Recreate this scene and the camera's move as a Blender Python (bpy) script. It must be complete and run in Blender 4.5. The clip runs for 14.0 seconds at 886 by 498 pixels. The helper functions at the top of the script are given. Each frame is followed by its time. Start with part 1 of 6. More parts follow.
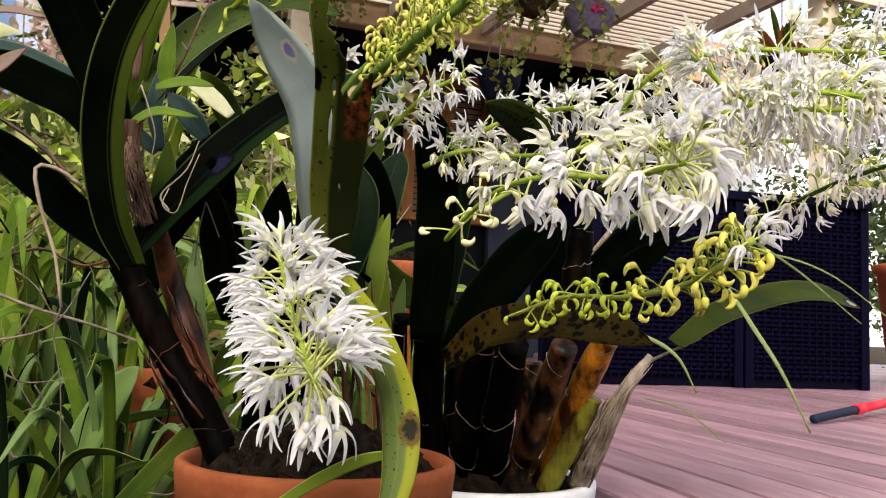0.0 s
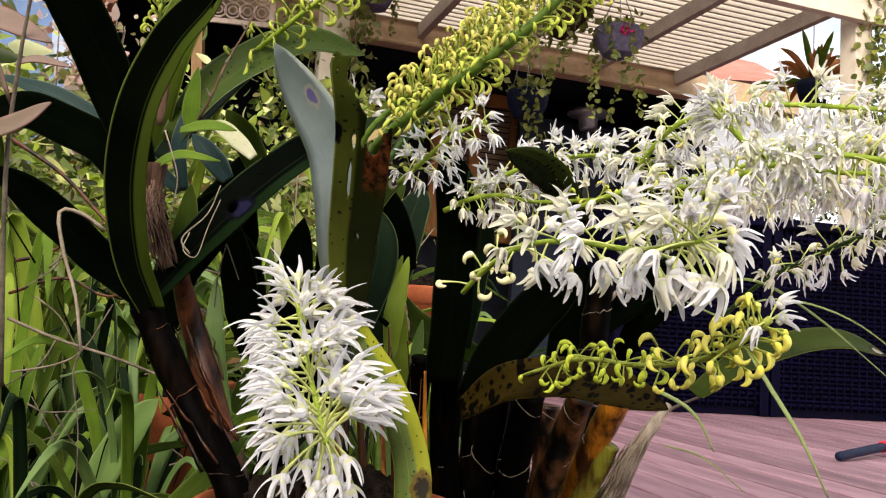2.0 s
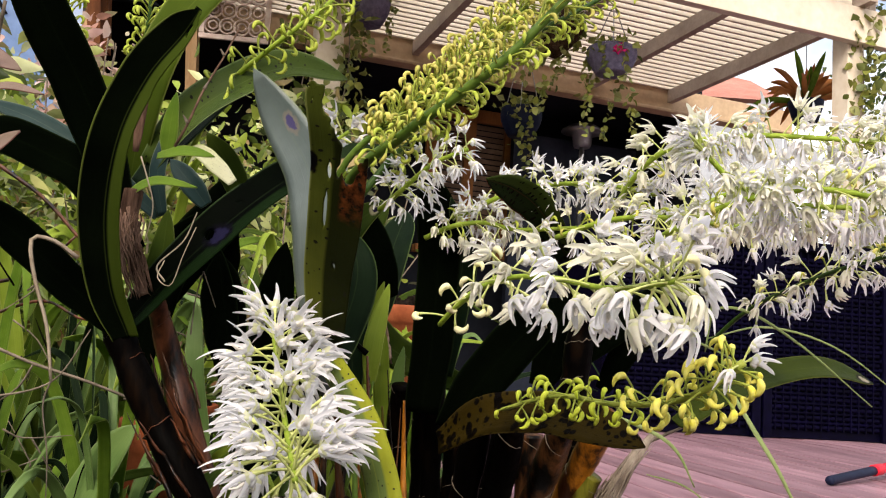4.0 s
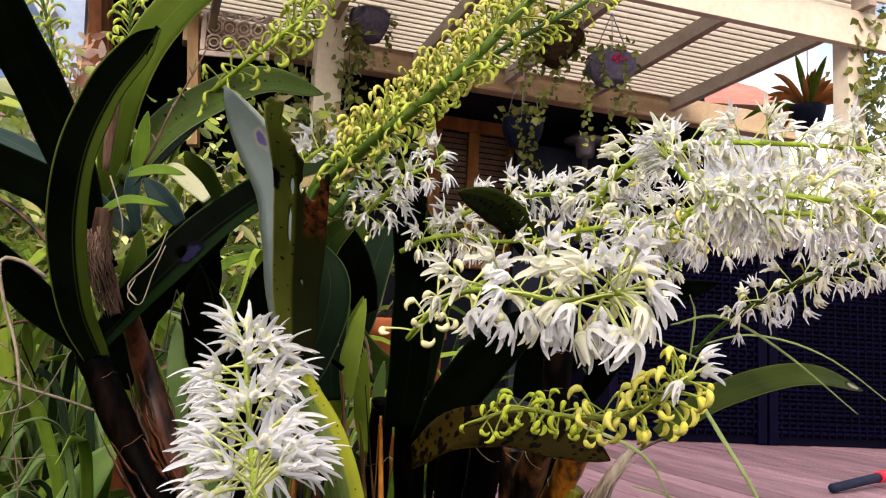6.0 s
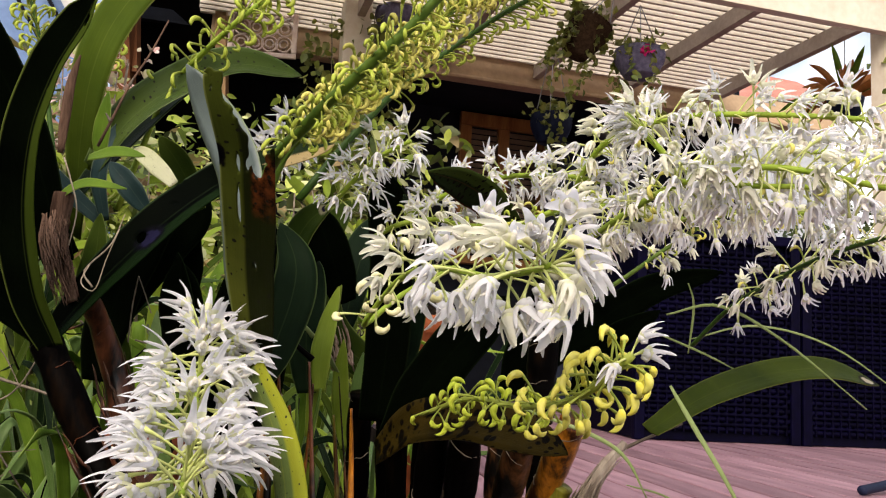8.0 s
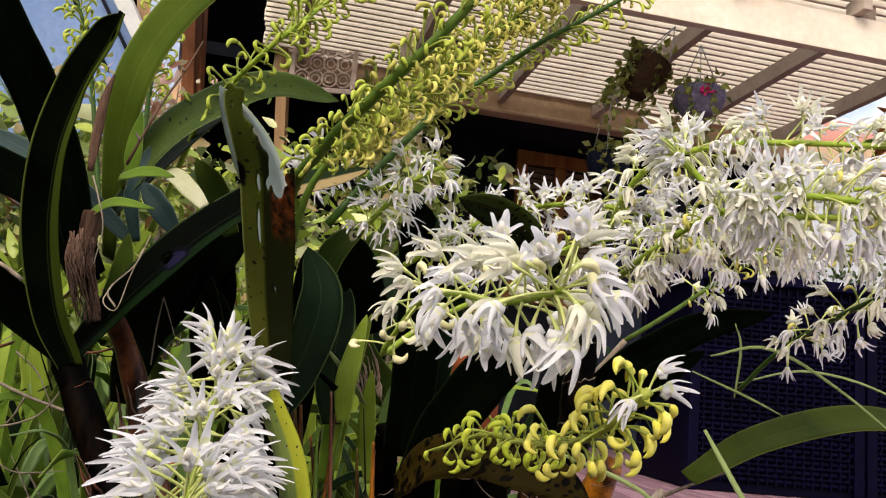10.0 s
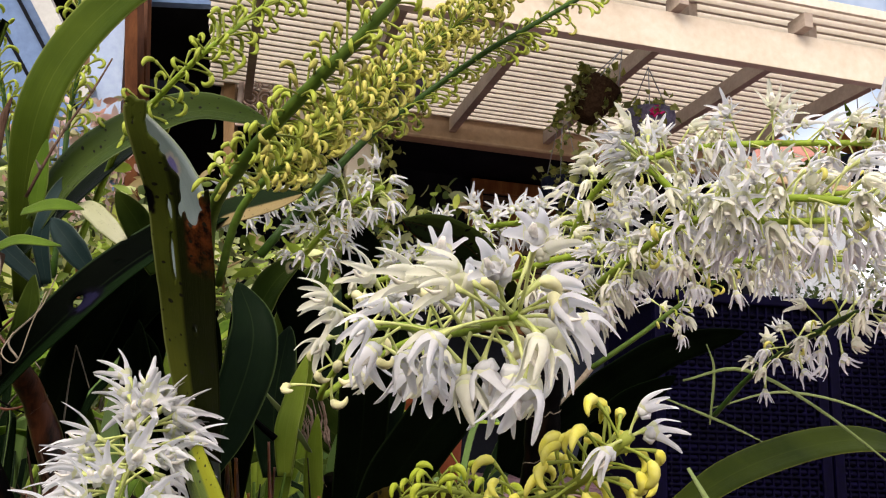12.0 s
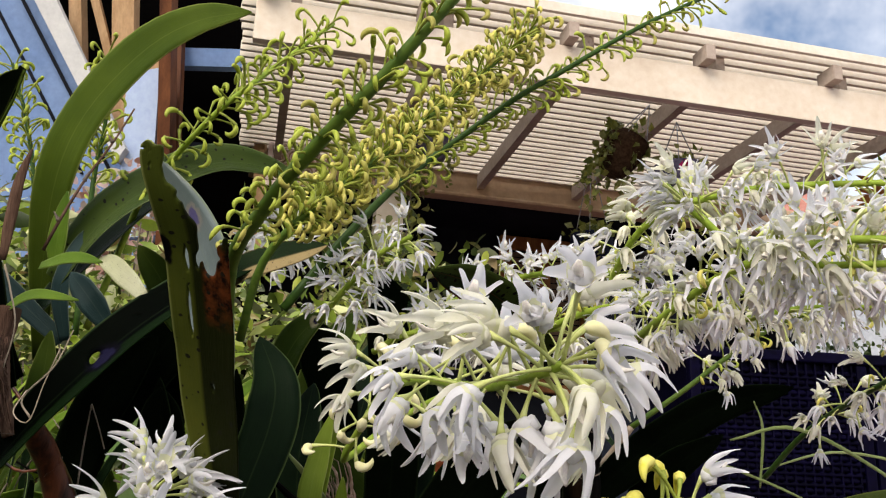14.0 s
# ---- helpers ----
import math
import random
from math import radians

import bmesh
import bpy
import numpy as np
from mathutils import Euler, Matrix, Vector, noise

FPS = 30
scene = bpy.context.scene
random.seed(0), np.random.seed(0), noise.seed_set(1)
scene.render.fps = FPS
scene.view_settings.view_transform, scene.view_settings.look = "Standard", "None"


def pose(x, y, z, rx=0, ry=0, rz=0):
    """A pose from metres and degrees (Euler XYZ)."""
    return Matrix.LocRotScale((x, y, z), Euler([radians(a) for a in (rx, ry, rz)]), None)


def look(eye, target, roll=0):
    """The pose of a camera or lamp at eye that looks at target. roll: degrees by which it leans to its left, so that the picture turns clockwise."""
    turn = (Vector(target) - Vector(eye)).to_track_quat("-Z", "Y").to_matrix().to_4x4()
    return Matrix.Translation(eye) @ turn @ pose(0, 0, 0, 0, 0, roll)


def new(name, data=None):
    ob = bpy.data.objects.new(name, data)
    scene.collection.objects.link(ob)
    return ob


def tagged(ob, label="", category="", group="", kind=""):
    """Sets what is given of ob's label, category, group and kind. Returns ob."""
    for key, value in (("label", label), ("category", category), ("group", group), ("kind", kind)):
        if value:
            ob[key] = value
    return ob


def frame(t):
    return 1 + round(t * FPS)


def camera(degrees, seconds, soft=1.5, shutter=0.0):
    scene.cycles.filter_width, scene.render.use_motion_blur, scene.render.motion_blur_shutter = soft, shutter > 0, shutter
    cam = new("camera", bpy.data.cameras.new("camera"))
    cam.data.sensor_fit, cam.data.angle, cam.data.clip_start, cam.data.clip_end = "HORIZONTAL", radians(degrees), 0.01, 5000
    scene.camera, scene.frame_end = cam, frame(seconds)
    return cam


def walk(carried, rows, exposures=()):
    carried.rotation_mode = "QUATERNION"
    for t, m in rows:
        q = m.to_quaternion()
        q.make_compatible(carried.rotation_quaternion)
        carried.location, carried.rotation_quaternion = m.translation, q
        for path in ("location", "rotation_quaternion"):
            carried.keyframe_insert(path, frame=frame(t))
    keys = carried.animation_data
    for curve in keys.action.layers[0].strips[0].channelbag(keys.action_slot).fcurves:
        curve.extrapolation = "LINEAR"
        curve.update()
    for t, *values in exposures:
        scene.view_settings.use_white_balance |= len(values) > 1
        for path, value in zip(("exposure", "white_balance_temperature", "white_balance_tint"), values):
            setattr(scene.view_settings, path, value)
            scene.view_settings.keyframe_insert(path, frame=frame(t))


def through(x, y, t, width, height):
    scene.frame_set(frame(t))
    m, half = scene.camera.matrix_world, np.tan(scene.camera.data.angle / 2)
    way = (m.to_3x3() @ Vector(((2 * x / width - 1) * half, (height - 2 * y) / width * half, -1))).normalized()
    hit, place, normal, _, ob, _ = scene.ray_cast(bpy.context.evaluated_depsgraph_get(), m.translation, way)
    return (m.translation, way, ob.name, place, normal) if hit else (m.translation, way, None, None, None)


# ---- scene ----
cam = camera(55.0, 14.0, soft=1.15)
METRES, EYE, TILT, LEAN, TURN = 0.34, 0.26, 5.4, -2.2, 0.0
ROWS = [
    (0.0, 0.0, 0.0, 0.0, 0.0, 0.0, -0.0),
    (0.5, 0.0016, -0.0066, 0.0175, 0.56, 0.11, -0.27),
    (1.0, 0.0084, -0.0066, 0.0478, 1.12, 0.28, -0.54),
    (1.5, 0.0119, -0.0032, 0.0681, 1.54, 0.57, -0.86),
    (2.0, 0.019, 0.0031, 0.0959, 1.71, 0.83, -1.17),
    (2.5, 0.0269, 0.0089, 0.1115, 1.68, 1.12, -1.41),
    (3.0, 0.0441, 0.0151, 0.118, 1.53, 1.36, -1.68),
    (5.5, 0.1094, 0.0463, 0.1536, 1.52, 2.46, -0.79),
    (6.0, 0.1605, 0.0443, 0.1419, 2.06, 2.61, -0.47),
    (6.5, 0.2077, 0.0741, 0.143, 2.6, 2.65, -0.07),
    (7.0, 0.248, 0.1054, 0.1311, 3.04, 2.53, 0.19),
    (7.5, 0.3033, 0.1446, 0.1282, 3.64, 2.47, 0.18),
    (8.0, 0.3314, 0.1784, 0.1053, 4.62, 2.61, -0.33),
    (10.5, 0.3957, 0.2901, 0.081, 8.61, 6.03, -2.18),
    (11.0, 0.3453, 0.3357, 0.0585, 8.07, 7.0, -1.37),
    (11.5, 0.3927, 0.4329, 0.0897, 6.97, 7.53, 0.3),
    (12.0, 0.3961, 0.4697, 0.0944, 5.8, 7.28, 0.57),
    (12.5, 0.3829, 0.4842, 0.075, 5.27, 7.16, -0.17),
    (13.0, 0.3992, 0.5066, 0.0692, 5.26, 7.4, -0.32),
    (13.5, 0.3973, 0.5302, 0.0755, 6.28, 8.57, -0.14),
    (14.0, 0.3829, 0.559, 0.0919, 7.77, 11.21, 0.72),
]
walk(cam, [(t, pose(0, 0, EYE, TILT, LEAN, TURN) @ pose(METRES * x, METRES * y, METRES * z, 90 + pitch, roll, yaw)) for t, x, y, z, yaw, pitch, roll in ROWS],
     [(0.0, 0.75, 7150, 12), (3.0, 0.72, 7150, 13), (6.5, 0.61, 7150, 14), (12.0, 0.42, 7000, 14), (14.0, 0.34, 6850, 12)])

import collections

# ---- world and light ----
world = bpy.data.worlds.new("world")
scene.world = world
world.use_nodes = True
wn, wl = world.node_tree.nodes, world.node_tree.links
wn.clear()
SUN_EL, SUN_AZ = 37.0, 194.0          # azimuth: degrees clockwise from +y
sky = wn.new("ShaderNodeTexSky")
sky.sky_type = "NISHITA"
sky.sun_disc = False
sky.sun_elevation = radians(SUN_EL)
sky.sun_rotation = radians(SUN_AZ)
sky.air_density, sky.dust_density, sky.ozone_density = 1.0, 1.6, 1.0
coord = wn.new("ShaderNodeTexCoord")
cloud = wn.new("ShaderNodeTexNoise")
cloud.inputs["Scale"].default_value, cloud.inputs["Detail"].default_value = 3.2, 6.0
cloud.inputs["Roughness"].default_value = 0.55
ramp = wn.new("ShaderNodeValToRGB")
ramp.color_ramp.elements[0].position, ramp.color_ramp.elements[1].position = 0.38, 0.64
blend = wn.new("ShaderNodeMixRGB")
blend.inputs["Color2"].default_value = (9.0, 9.2, 9.6, 1)
back = wn.new("ShaderNodeBackground")
back.inputs["Strength"].default_value = 0.145
wout = wn.new("ShaderNodeOutputWorld")
wl.new(coord.outputs["Generated"], cloud.inputs["Vector"])
wl.new(cloud.outputs["Fac"], ramp.inputs["Fac"])
wl.new(ramp.outputs["Color"], blend.inputs["Fac"])
wl.new(sky.outputs["Color"], blend.inputs["Color1"])
wl.new(blend.outputs["Color"], back.inputs["Color"])
wl.new(back.outputs["Background"], wout.inputs["Surface"])

sun_data = bpy.data.lights.new("sun", "SUN")
sun_data.energy, sun_data.angle, sun_data.color = 2.4, radians(40), (1.0, 0.94, 0.86)
sun_ob = new("sun", sun_data)
az, el = radians(SUN_AZ), radians(SUN_EL)
sun_ob.matrix_world = look((9 * math.sin(az) * math.cos(el), 9 * math.cos(az) * math.cos(el), 9 * math.sin(el)), (0, 0, 0))

# ---- materials ----
def nodes_of(name):
    m = bpy.data.materials.new(name)
    m.use_nodes = True
    n, l = m.node_tree.nodes, m.node_tree.links
    return m, n, l, n["Principled BSDF"], n["Material Output"]


def rgb(c):
    return (*c, 1)


def ramp_of(n, stops):
    r = n.new("ShaderNodeValToRGB")
    e = r.color_ramp.elements
    while len(e) < len(stops):
        e.new(0.5)
    for k, (p, c) in zip(e, stops):
        k.position, k.color = p, rgb(c)
    return r


def noise_of(n, l, coord_out, scale, detail=4.0, rough=0.55, stretch=None):
    t = n.new("ShaderNodeTexNoise")
    t.inputs["Scale"].default_value, t.inputs["Detail"].default_value, t.inputs["Roughness"].default_value = scale, detail, rough
    if stretch:
        mp = n.new("ShaderNodeMapping")
        mp.inputs["Scale"].default_value = stretch
        l.new(coord_out, mp.inputs["Vector"])
        coord_out = mp.outputs["Vector"]
    l.new(coord_out, t.inputs["Vector"])
    return t


def bump_of(n, l, height, p, strength=0.3, distance=0.002):
    b = n.new("ShaderNodeBump")
    b.inputs["Strength"].default_value, b.inputs["Distance"].default_value = strength, distance
    l.new(height, b.inputs["Height"])
    l.new(b.outputs["Normal"], p.inputs["Normal"])


def mix_of(n, l, fac, a, b, kind="MIX"):
    m = n.new("ShaderNodeMixRGB")
    m.blend_type = kind
    for key, v in (("Fac", fac), ("Color1", a), ("Color2", b)):
        if isinstance(v, (int, float)):
            m.inputs[key].default_value = v
        elif isinstance(v, tuple):
            m.inputs[key].default_value = rgb(v)
        else:
            l.new(v, m.inputs[key])
    return m.outputs["Color"]


def seen_through(n, l, p, out, colour, amount):
    t = n.new("ShaderNodeBsdfTranslucent")
    l.new(colour, t.inputs["Color"])
    s = n.new("ShaderNodeMixShader")
    s.inputs["Fac"].default_value = amount
    l.new(p.outputs["BSDF"], s.inputs[1])
    l.new(t.outputs["BSDF"], s.inputs[2])
    l.new(s.outputs["Shader"], out.inputs["Surface"])


def surface(name, dark, light, scale=8.0, rough=0.6, bump=0.3, depth=0.002, stretch=None, metal=0.0, space="Object", vary=0.12, gloss=0.08):
    """Paint, wood, clay, stone: two tones over two scales of noise, with fine relief."""
    m, n, l, p, out = nodes_of(name)
    tc = n.new("ShaderNodeTexCoord")
    a = noise_of(n, l, tc.outputs[space], scale, 5, 0.6, stretch)
    b = noise_of(n, l, tc.outputs[space], scale * 9, 3, 0.6, stretch)
    r = ramp_of(n, [(0.32, dark), (0.68, light)])
    l.new(a.outputs["Fac"], r.inputs["Fac"])
    info = n.new("ShaderNodeObjectInfo")
    hsv = n.new("ShaderNodeHueSaturation")
    mr = n.new("ShaderNodeMapRange")
    mr.inputs["To Min"].default_value, mr.inputs["To Max"].default_value = 1 - vary, 1 + vary
    l.new(info.outputs["Random"], mr.inputs["Value"])
    l.new(mr.outputs["Result"], hsv.inputs["Value"])
    fine = mix_of(n, l, 0.25, r.outputs["Color"], b.outputs["Fac"], "OVERLAY")
    l.new(fine, hsv.inputs["Color"])
    l.new(hsv.outputs["Color"], p.inputs["Base Color"])
    p.inputs["Roughness"].default_value, p.inputs["Metallic"].default_value = rough, metal
    p.inputs["Specular IOR Level"].default_value = gloss
    bump_of(n, l, b.outputs["Fac"], p, bump, depth)
    return m


def leaf_skin(name, dark, light, edge, spots=0.0, spot_colour=(0.012, 0.012, 0.008), rough=0.32, through=0.18, half=None, patch=None, gloss=0.08, blotch=None, half_at=0.49):
    """Strap leaf: lengthwise veins, midrib, pale margin, spots. u runs across, v along the blade."""
    m, n, l, p, out = nodes_of(name)
    uv = n.new("ShaderNodeTexCoord")
    sep = n.new("ShaderNodeSeparateXYZ")
    l.new(uv.outputs["UV"], sep.inputs["Vector"])
    info = n.new("ShaderNodeObjectInfo")
    big = noise_of(n, l, uv.outputs["Object"], 14, 4)
    vein = noise_of(n, l, uv.outputs["UV"], 3, 3, 0.5, (26, 1.2, 1))
    base = ramp_of(n, [(0.3, dark), (0.75, light)])
    l.new(big.outputs["Fac"], base.inputs["Fac"])
    col = mix_of(n, l, 0.22, base.outputs["Color"], vein.outputs["Fac"], "OVERLAY")
    # distance from the midrib, 0 to 1
    c = n.new("ShaderNodeMath"); c.operation = "SUBTRACT"; c.inputs[1].default_value = 0.5
    l.new(sep.outputs["X"], c.inputs[0])
    ab = n.new("ShaderNodeMath"); ab.operation = "ABSOLUTE"
    l.new(c.outputs[0], ab.inputs[0])
    e = ramp_of(n, [(0.0, (0.16, 0.16, 0.16)), (0.02, (0, 0, 0)), (0.46, (0, 0, 0)), (0.495, (1, 1, 1))])
    e.color_ramp.elements[0].position = 0.006
    l.new(ab.outputs[0], e.inputs["Fac"])
    col = mix_of(n, l, e.outputs["Color"], col, edge)
    # Second colour on one half: painted light on some leaves, true colour on others.
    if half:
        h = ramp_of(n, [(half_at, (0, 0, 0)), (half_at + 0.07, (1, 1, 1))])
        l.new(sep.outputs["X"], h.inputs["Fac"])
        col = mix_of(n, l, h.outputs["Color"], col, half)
    if patch:
        w = noise_of(n, l, uv.outputs["Object"], 30, 5)
        add = n.new("ShaderNodeMath"); add.operation = "MULTIPLY_ADD"
        l.new(w.outputs["Fac"], add.inputs[0]); add.inputs[1].default_value = 0.35
        l.new(sep.outputs["Y"], add.inputs[2])
        h = ramp_of(n, [(patch[0] - 0.03, (0, 0, 0)), (patch[0] + 0.07, (1, 1, 1)), (patch[0] + 0.16, (1, 1, 1)), (patch[0] + 0.20, (0, 0, 0))])
        l.new(add.outputs[0], h.inputs["Fac"])
        g = ramp_of(n, [(0.52, (0, 0, 0)), (0.60, (1, 1, 1))])
        l.new(sep.outputs["X"], g.inputs["Fac"])
        both = mix_of(n, l, 1.0, h.outputs["Color"], g.outputs["Color"], "MULTIPLY")
        fleck = noise_of(n, l, uv.outputs["Object"], 140, 5, 0.65)
        burn = ramp_of(n, [(0.40, (0.004, 0.003, 0.002)), (0.56, patch[1]), (0.75, tuple(min(1, 1.7 * q) for q in patch[1]))])
        l.new(fleck.outputs["Fac"], burn.inputs["Fac"])
        col = mix_of(n, l, both, col, burn.outputs["Color"])
    if blotch:
        # a sunken stain: place and size across and along the blade, halo colour, core colour
        bu, bv, ru, rv, halo, core = blotch
        mp = n.new("ShaderNodeMapping")
        mp.inputs["Location"].default_value = (-bu / ru, -bv / rv, 0)
        mp.inputs["Scale"].default_value = (1 / ru, 1 / rv, 0)
        l.new(uv.outputs["UV"], mp.inputs["Vector"])
        wob = noise_of(n, l, uv.outputs["Object"], 160, 4)
        wv = mix_of(n, l, 0.9, mp.outputs["Vector"], wob.outputs["Color"], "ADD")
        ln = n.new("ShaderNodeVectorMath"); ln.operation = "DISTANCE"; ln.inputs[1].default_value = (0.45, 0.45, 0.45)
        l.new(wv, ln.inputs[0])
        h1 = ramp_of(n, [(0.75, (1, 1, 1)), (1.0, (0, 0, 0))])
        h2 = ramp_of(n, [(0.45, (1, 1, 1)), (0.60, (0, 0, 0))])
        l.new(ln.outputs["Value"], h1.inputs["Fac"]); l.new(ln.outputs["Value"], h2.inputs["Fac"])
        col = mix_of(n, l, h1.outputs["Color"], col, halo)
        col = mix_of(n, l, h2.outputs["Color"], col, core)
    if spots:
        # round spots of uneven size, in cells across and along the blade
        v = n.new("ShaderNodeTexVoronoi")
        v.voronoi_dimensions = "2D"
        v.inputs["Scale"].default_value = 1.0
        mp = n.new("ShaderNodeMapping")
        mp.inputs["Scale"].default_value = (4.2, 30.0, 1.0)
        wob = noise_of(n, l, uv.outputs["Object"], 120, 3)
        l.new(uv.outputs["UV"], mp.inputs["Vector"])
        l.new(mix_of(n, l, 0.35, mp.outputs["Vector"], wob.outputs["Color"], "ADD"), v.inputs["Vector"])
        cell = n.new("ShaderNodeSeparateColor")
        l.new(v.outputs["Color"], cell.inputs["Color"])
        size = n.new("ShaderNodeMath"); size.operation = "MULTIPLY"; size.inputs[1].default_value = spots
        few = n.new("ShaderNodeMath"); few.operation = "POWER"; few.inputs[1].default_value = 1.8
        l.new(cell.outputs["Red"], few.inputs[0])
        l.new(few.outputs[0], size.inputs[0])
        mul = n.new("ShaderNodeMath"); mul.operation = "SUBTRACT"
        l.new(v.outputs["Distance"], mul.inputs[0]); l.new(size.outputs[0], mul.inputs[1])
        s = ramp_of(n, [(0.0, (1, 1, 1)), (0.05, (0, 0, 0))])
        l.new(mul.outputs[0], s.inputs["Fac"])
        col = mix_of(n, l, s.outputs["Color"], col, spot_colour)
    # scratches and pale specks of wear
    scratch = noise_of(n, l, uv.outputs["UV"], 9, 5, 0.7, (14, 5, 1))
    sr = ramp_of(n, [(0.70, (0, 0, 0)), (0.76, (0.5, 0.5, 0.5))])
    l.new(scratch.outputs["Fac"], sr.inputs["Fac"])
    col = mix_of(n, l, sr.outputs["Color"], col, edge)
    l.new(col, p.inputs["Base Color"])
    p.inputs["Roughness"].default_value = rough
    p.inputs["Specular IOR Level"].default_value = gloss
    wavy = noise_of(n, l, uv.outputs["Object"], 55, 3)
    relief = mix_of(n, l, 0.6, vein.outputs["Fac"], wavy.outputs["Fac"])
    bump_of(n, l, relief, p, 0.5, 0.0016)
    seen_through(n, l, p, out, col, through)
    return m


def petal_skin(name, base, tip, rough=0.5, through=0.3, vary=0.08, gloss=0.15):
    m, n, l, p, out = nodes_of(name)
    tc = n.new("ShaderNodeTexCoord")
    a = noise_of(n, l, tc.outputs["Object"], 160, 3)
    b = noise_of(n, l, tc.outputs["Object"], 900, 2)
    r = ramp_of(n, [(0.3, base), (0.7, tip)])
    l.new(a.outputs["Fac"], r.inputs["Fac"])
    info = n.new("ShaderNodeObjectInfo")
    hsv = n.new("ShaderNodeHueSaturation")
    mr = n.new("ShaderNodeMapRange")
    mr.inputs["To Min"].default_value, mr.inputs["To Max"].default_value = 1 - 2 * vary, 1 + vary * 0.5
    l.new(info.outputs["Random"], mr.inputs["Value"])
    l.new(mr.outputs["Result"], hsv.inputs["Value"])
    l.new(r.outputs["Color"], hsv.inputs["Color"])
    l.new(hsv.outputs["Color"], p.inputs["Base Color"])
    p.inputs["Roughness"].default_value = rough
    p.inputs["Specular IOR Level"].default_value = gloss
    bump_of(n, l, b.outputs["Fac"], p, 0.2, 0.0004)
    seen_through(n, l, p, out, hsv.outputs["Color"], through)
    return m


def island_leaves(name, tones, rough=0.5, through=0.3):
    """Foliage in which each leaf takes its own tone."""
    m, n, l, p, out = nodes_of(name)
    g = n.new("ShaderNodeNewGeometry")
    r = ramp_of(n, [(i / max(1, len(tones) - 1), t) for i, t in enumerate(tones)])
    l.new(g.outputs["Random Per Island"], r.inputs["Fac"])
    tc = n.new("ShaderNodeTexCoord")
    a = noise_of(n, l, tc.outputs["Object"], 40, 3)
    c = mix_of(n, l, 0.3, r.outputs["Color"], a.outputs["Fac"], "OVERLAY")
    l.new(c, p.inputs["Base Color"])
    p.inputs["Roughness"].default_value = rough
    seen_through(n, l, p, out, c, through)
    return m


WHITE = petal_skin("white_petal", (0.85, 0.85, 0.88), (0.91, 0.91, 0.95), 0.5, 0.45)
CREAM = petal_skin("cream_petal", (0.82, 0.81, 0.64), (0.91, 0.90, 0.80), 0.5, 0.42)
THROAT = petal_skin("greenish_throat", (0.80, 0.82, 0.52), (0.88, 0.88, 0.68), 0.5, 0.4)
LIP = surface("lip", (0.66, 0.60, 0.58), (0.84, 0.82, 0.72), 900, 0.5, 0.1, 0.0003)
BUD_C = petal_skin("cream_bud", (0.82, 0.77, 0.36), (0.88, 0.85, 0.58), 0.45, 0.1)
STALK = petal_skin("pale_stalk", (0.50, 0.56, 0.15), (0.66, 0.70, 0.32), 0.5, 0.05)
SPIKE = petal_skin("green_stem", (0.22, 0.34, 0.03), (0.34, 0.45, 0.06), 0.45, 0.1)
SPIKE_MID = petal_skin("mid_green_stem", (0.060, 0.120, 0.016), (0.105, 0.170, 0.024), 0.5, 0.04)
SPIKE_DK = petal_skin("dark_green_stem", (0.025, 0.06, 0.010), (0.045, 0.10, 0.016), 0.4, 0.05)
BUD_Y = petal_skin("yellow_bud", (0.80, 0.74, 0.06), (0.90, 0.84, 0.26), 0.45, 0.12)
BUD_L = petal_skin("lime_bud", (0.44, 0.56, 0.03), (0.66, 0.72, 0.10), 0.45, 0.1)
BUD_P = petal_skin("pale_yellow_bud", (0.54, 0.51, 0.08), (0.78, 0.70, 0.22), 0.45, 0.1)
BUD_G = petal_skin("green_bud", (0.34, 0.44, 0.04), (0.52, 0.58, 0.10), 0.45, 0.1)
BUD_O = petal_skin("ochre_bud", (0.32, 0.32, 0.055), (0.54, 0.49, 0.13), 0.45, 0.08)
BUD_STALK = petal_skin("bud_stalk", (0.28, 0.34, 0.05), (0.40, 0.45, 0.09), 0.45, 0.05)

# Shade among the leaves is put into this near-black green.
SHADED_LEAF = leaf_skin("dark_leaf", (0.0006, 0.0011, 0.0006), (0.0015, 0.0027, 0.0011), (0.006, 0.010, 0.004), rough=0.6, through=0.01, gloss=0.0)
# Black half is painted shade, olive half painted light, across the fold.
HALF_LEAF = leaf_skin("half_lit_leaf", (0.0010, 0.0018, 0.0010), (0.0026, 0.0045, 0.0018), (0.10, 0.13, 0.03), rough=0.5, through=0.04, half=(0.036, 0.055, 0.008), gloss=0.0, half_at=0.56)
GREEN_LEAF = leaf_skin("green_leaf", (0.026, 0.050, 0.008), (0.056, 0.084, 0.011), (0.16, 0.20, 0.05), rough=0.45, through=0.15, gloss=0.03)
BRIGHT_LEAF = leaf_skin("bright_leaf", (0.09, 0.17, 0.045), (0.17, 0.27, 0.08), (0.22, 0.30, 0.12), rough=0.35, through=0.15, gloss=0.25)
OLIVE_LEAF = leaf_skin("olive_leaf", (0.020, 0.033, 0.004), (0.046, 0.064, 0.007), (0.10, 0.12, 0.02), rough=0.45, through=0.12, gloss=0.04, blotch=(0.5, 0.945, 0.45, 0.055, (0.008, 0.007, 0.004), (0.30, 0.27, 0.20)))
DEEP_LEAF = leaf_skin("deep_green_leaf", (0.004, 0.010, 0.005), (0.010, 0.022, 0.008), (0.08, 0.12, 0.04), rough=0.42, through=0.05, gloss=0.03)
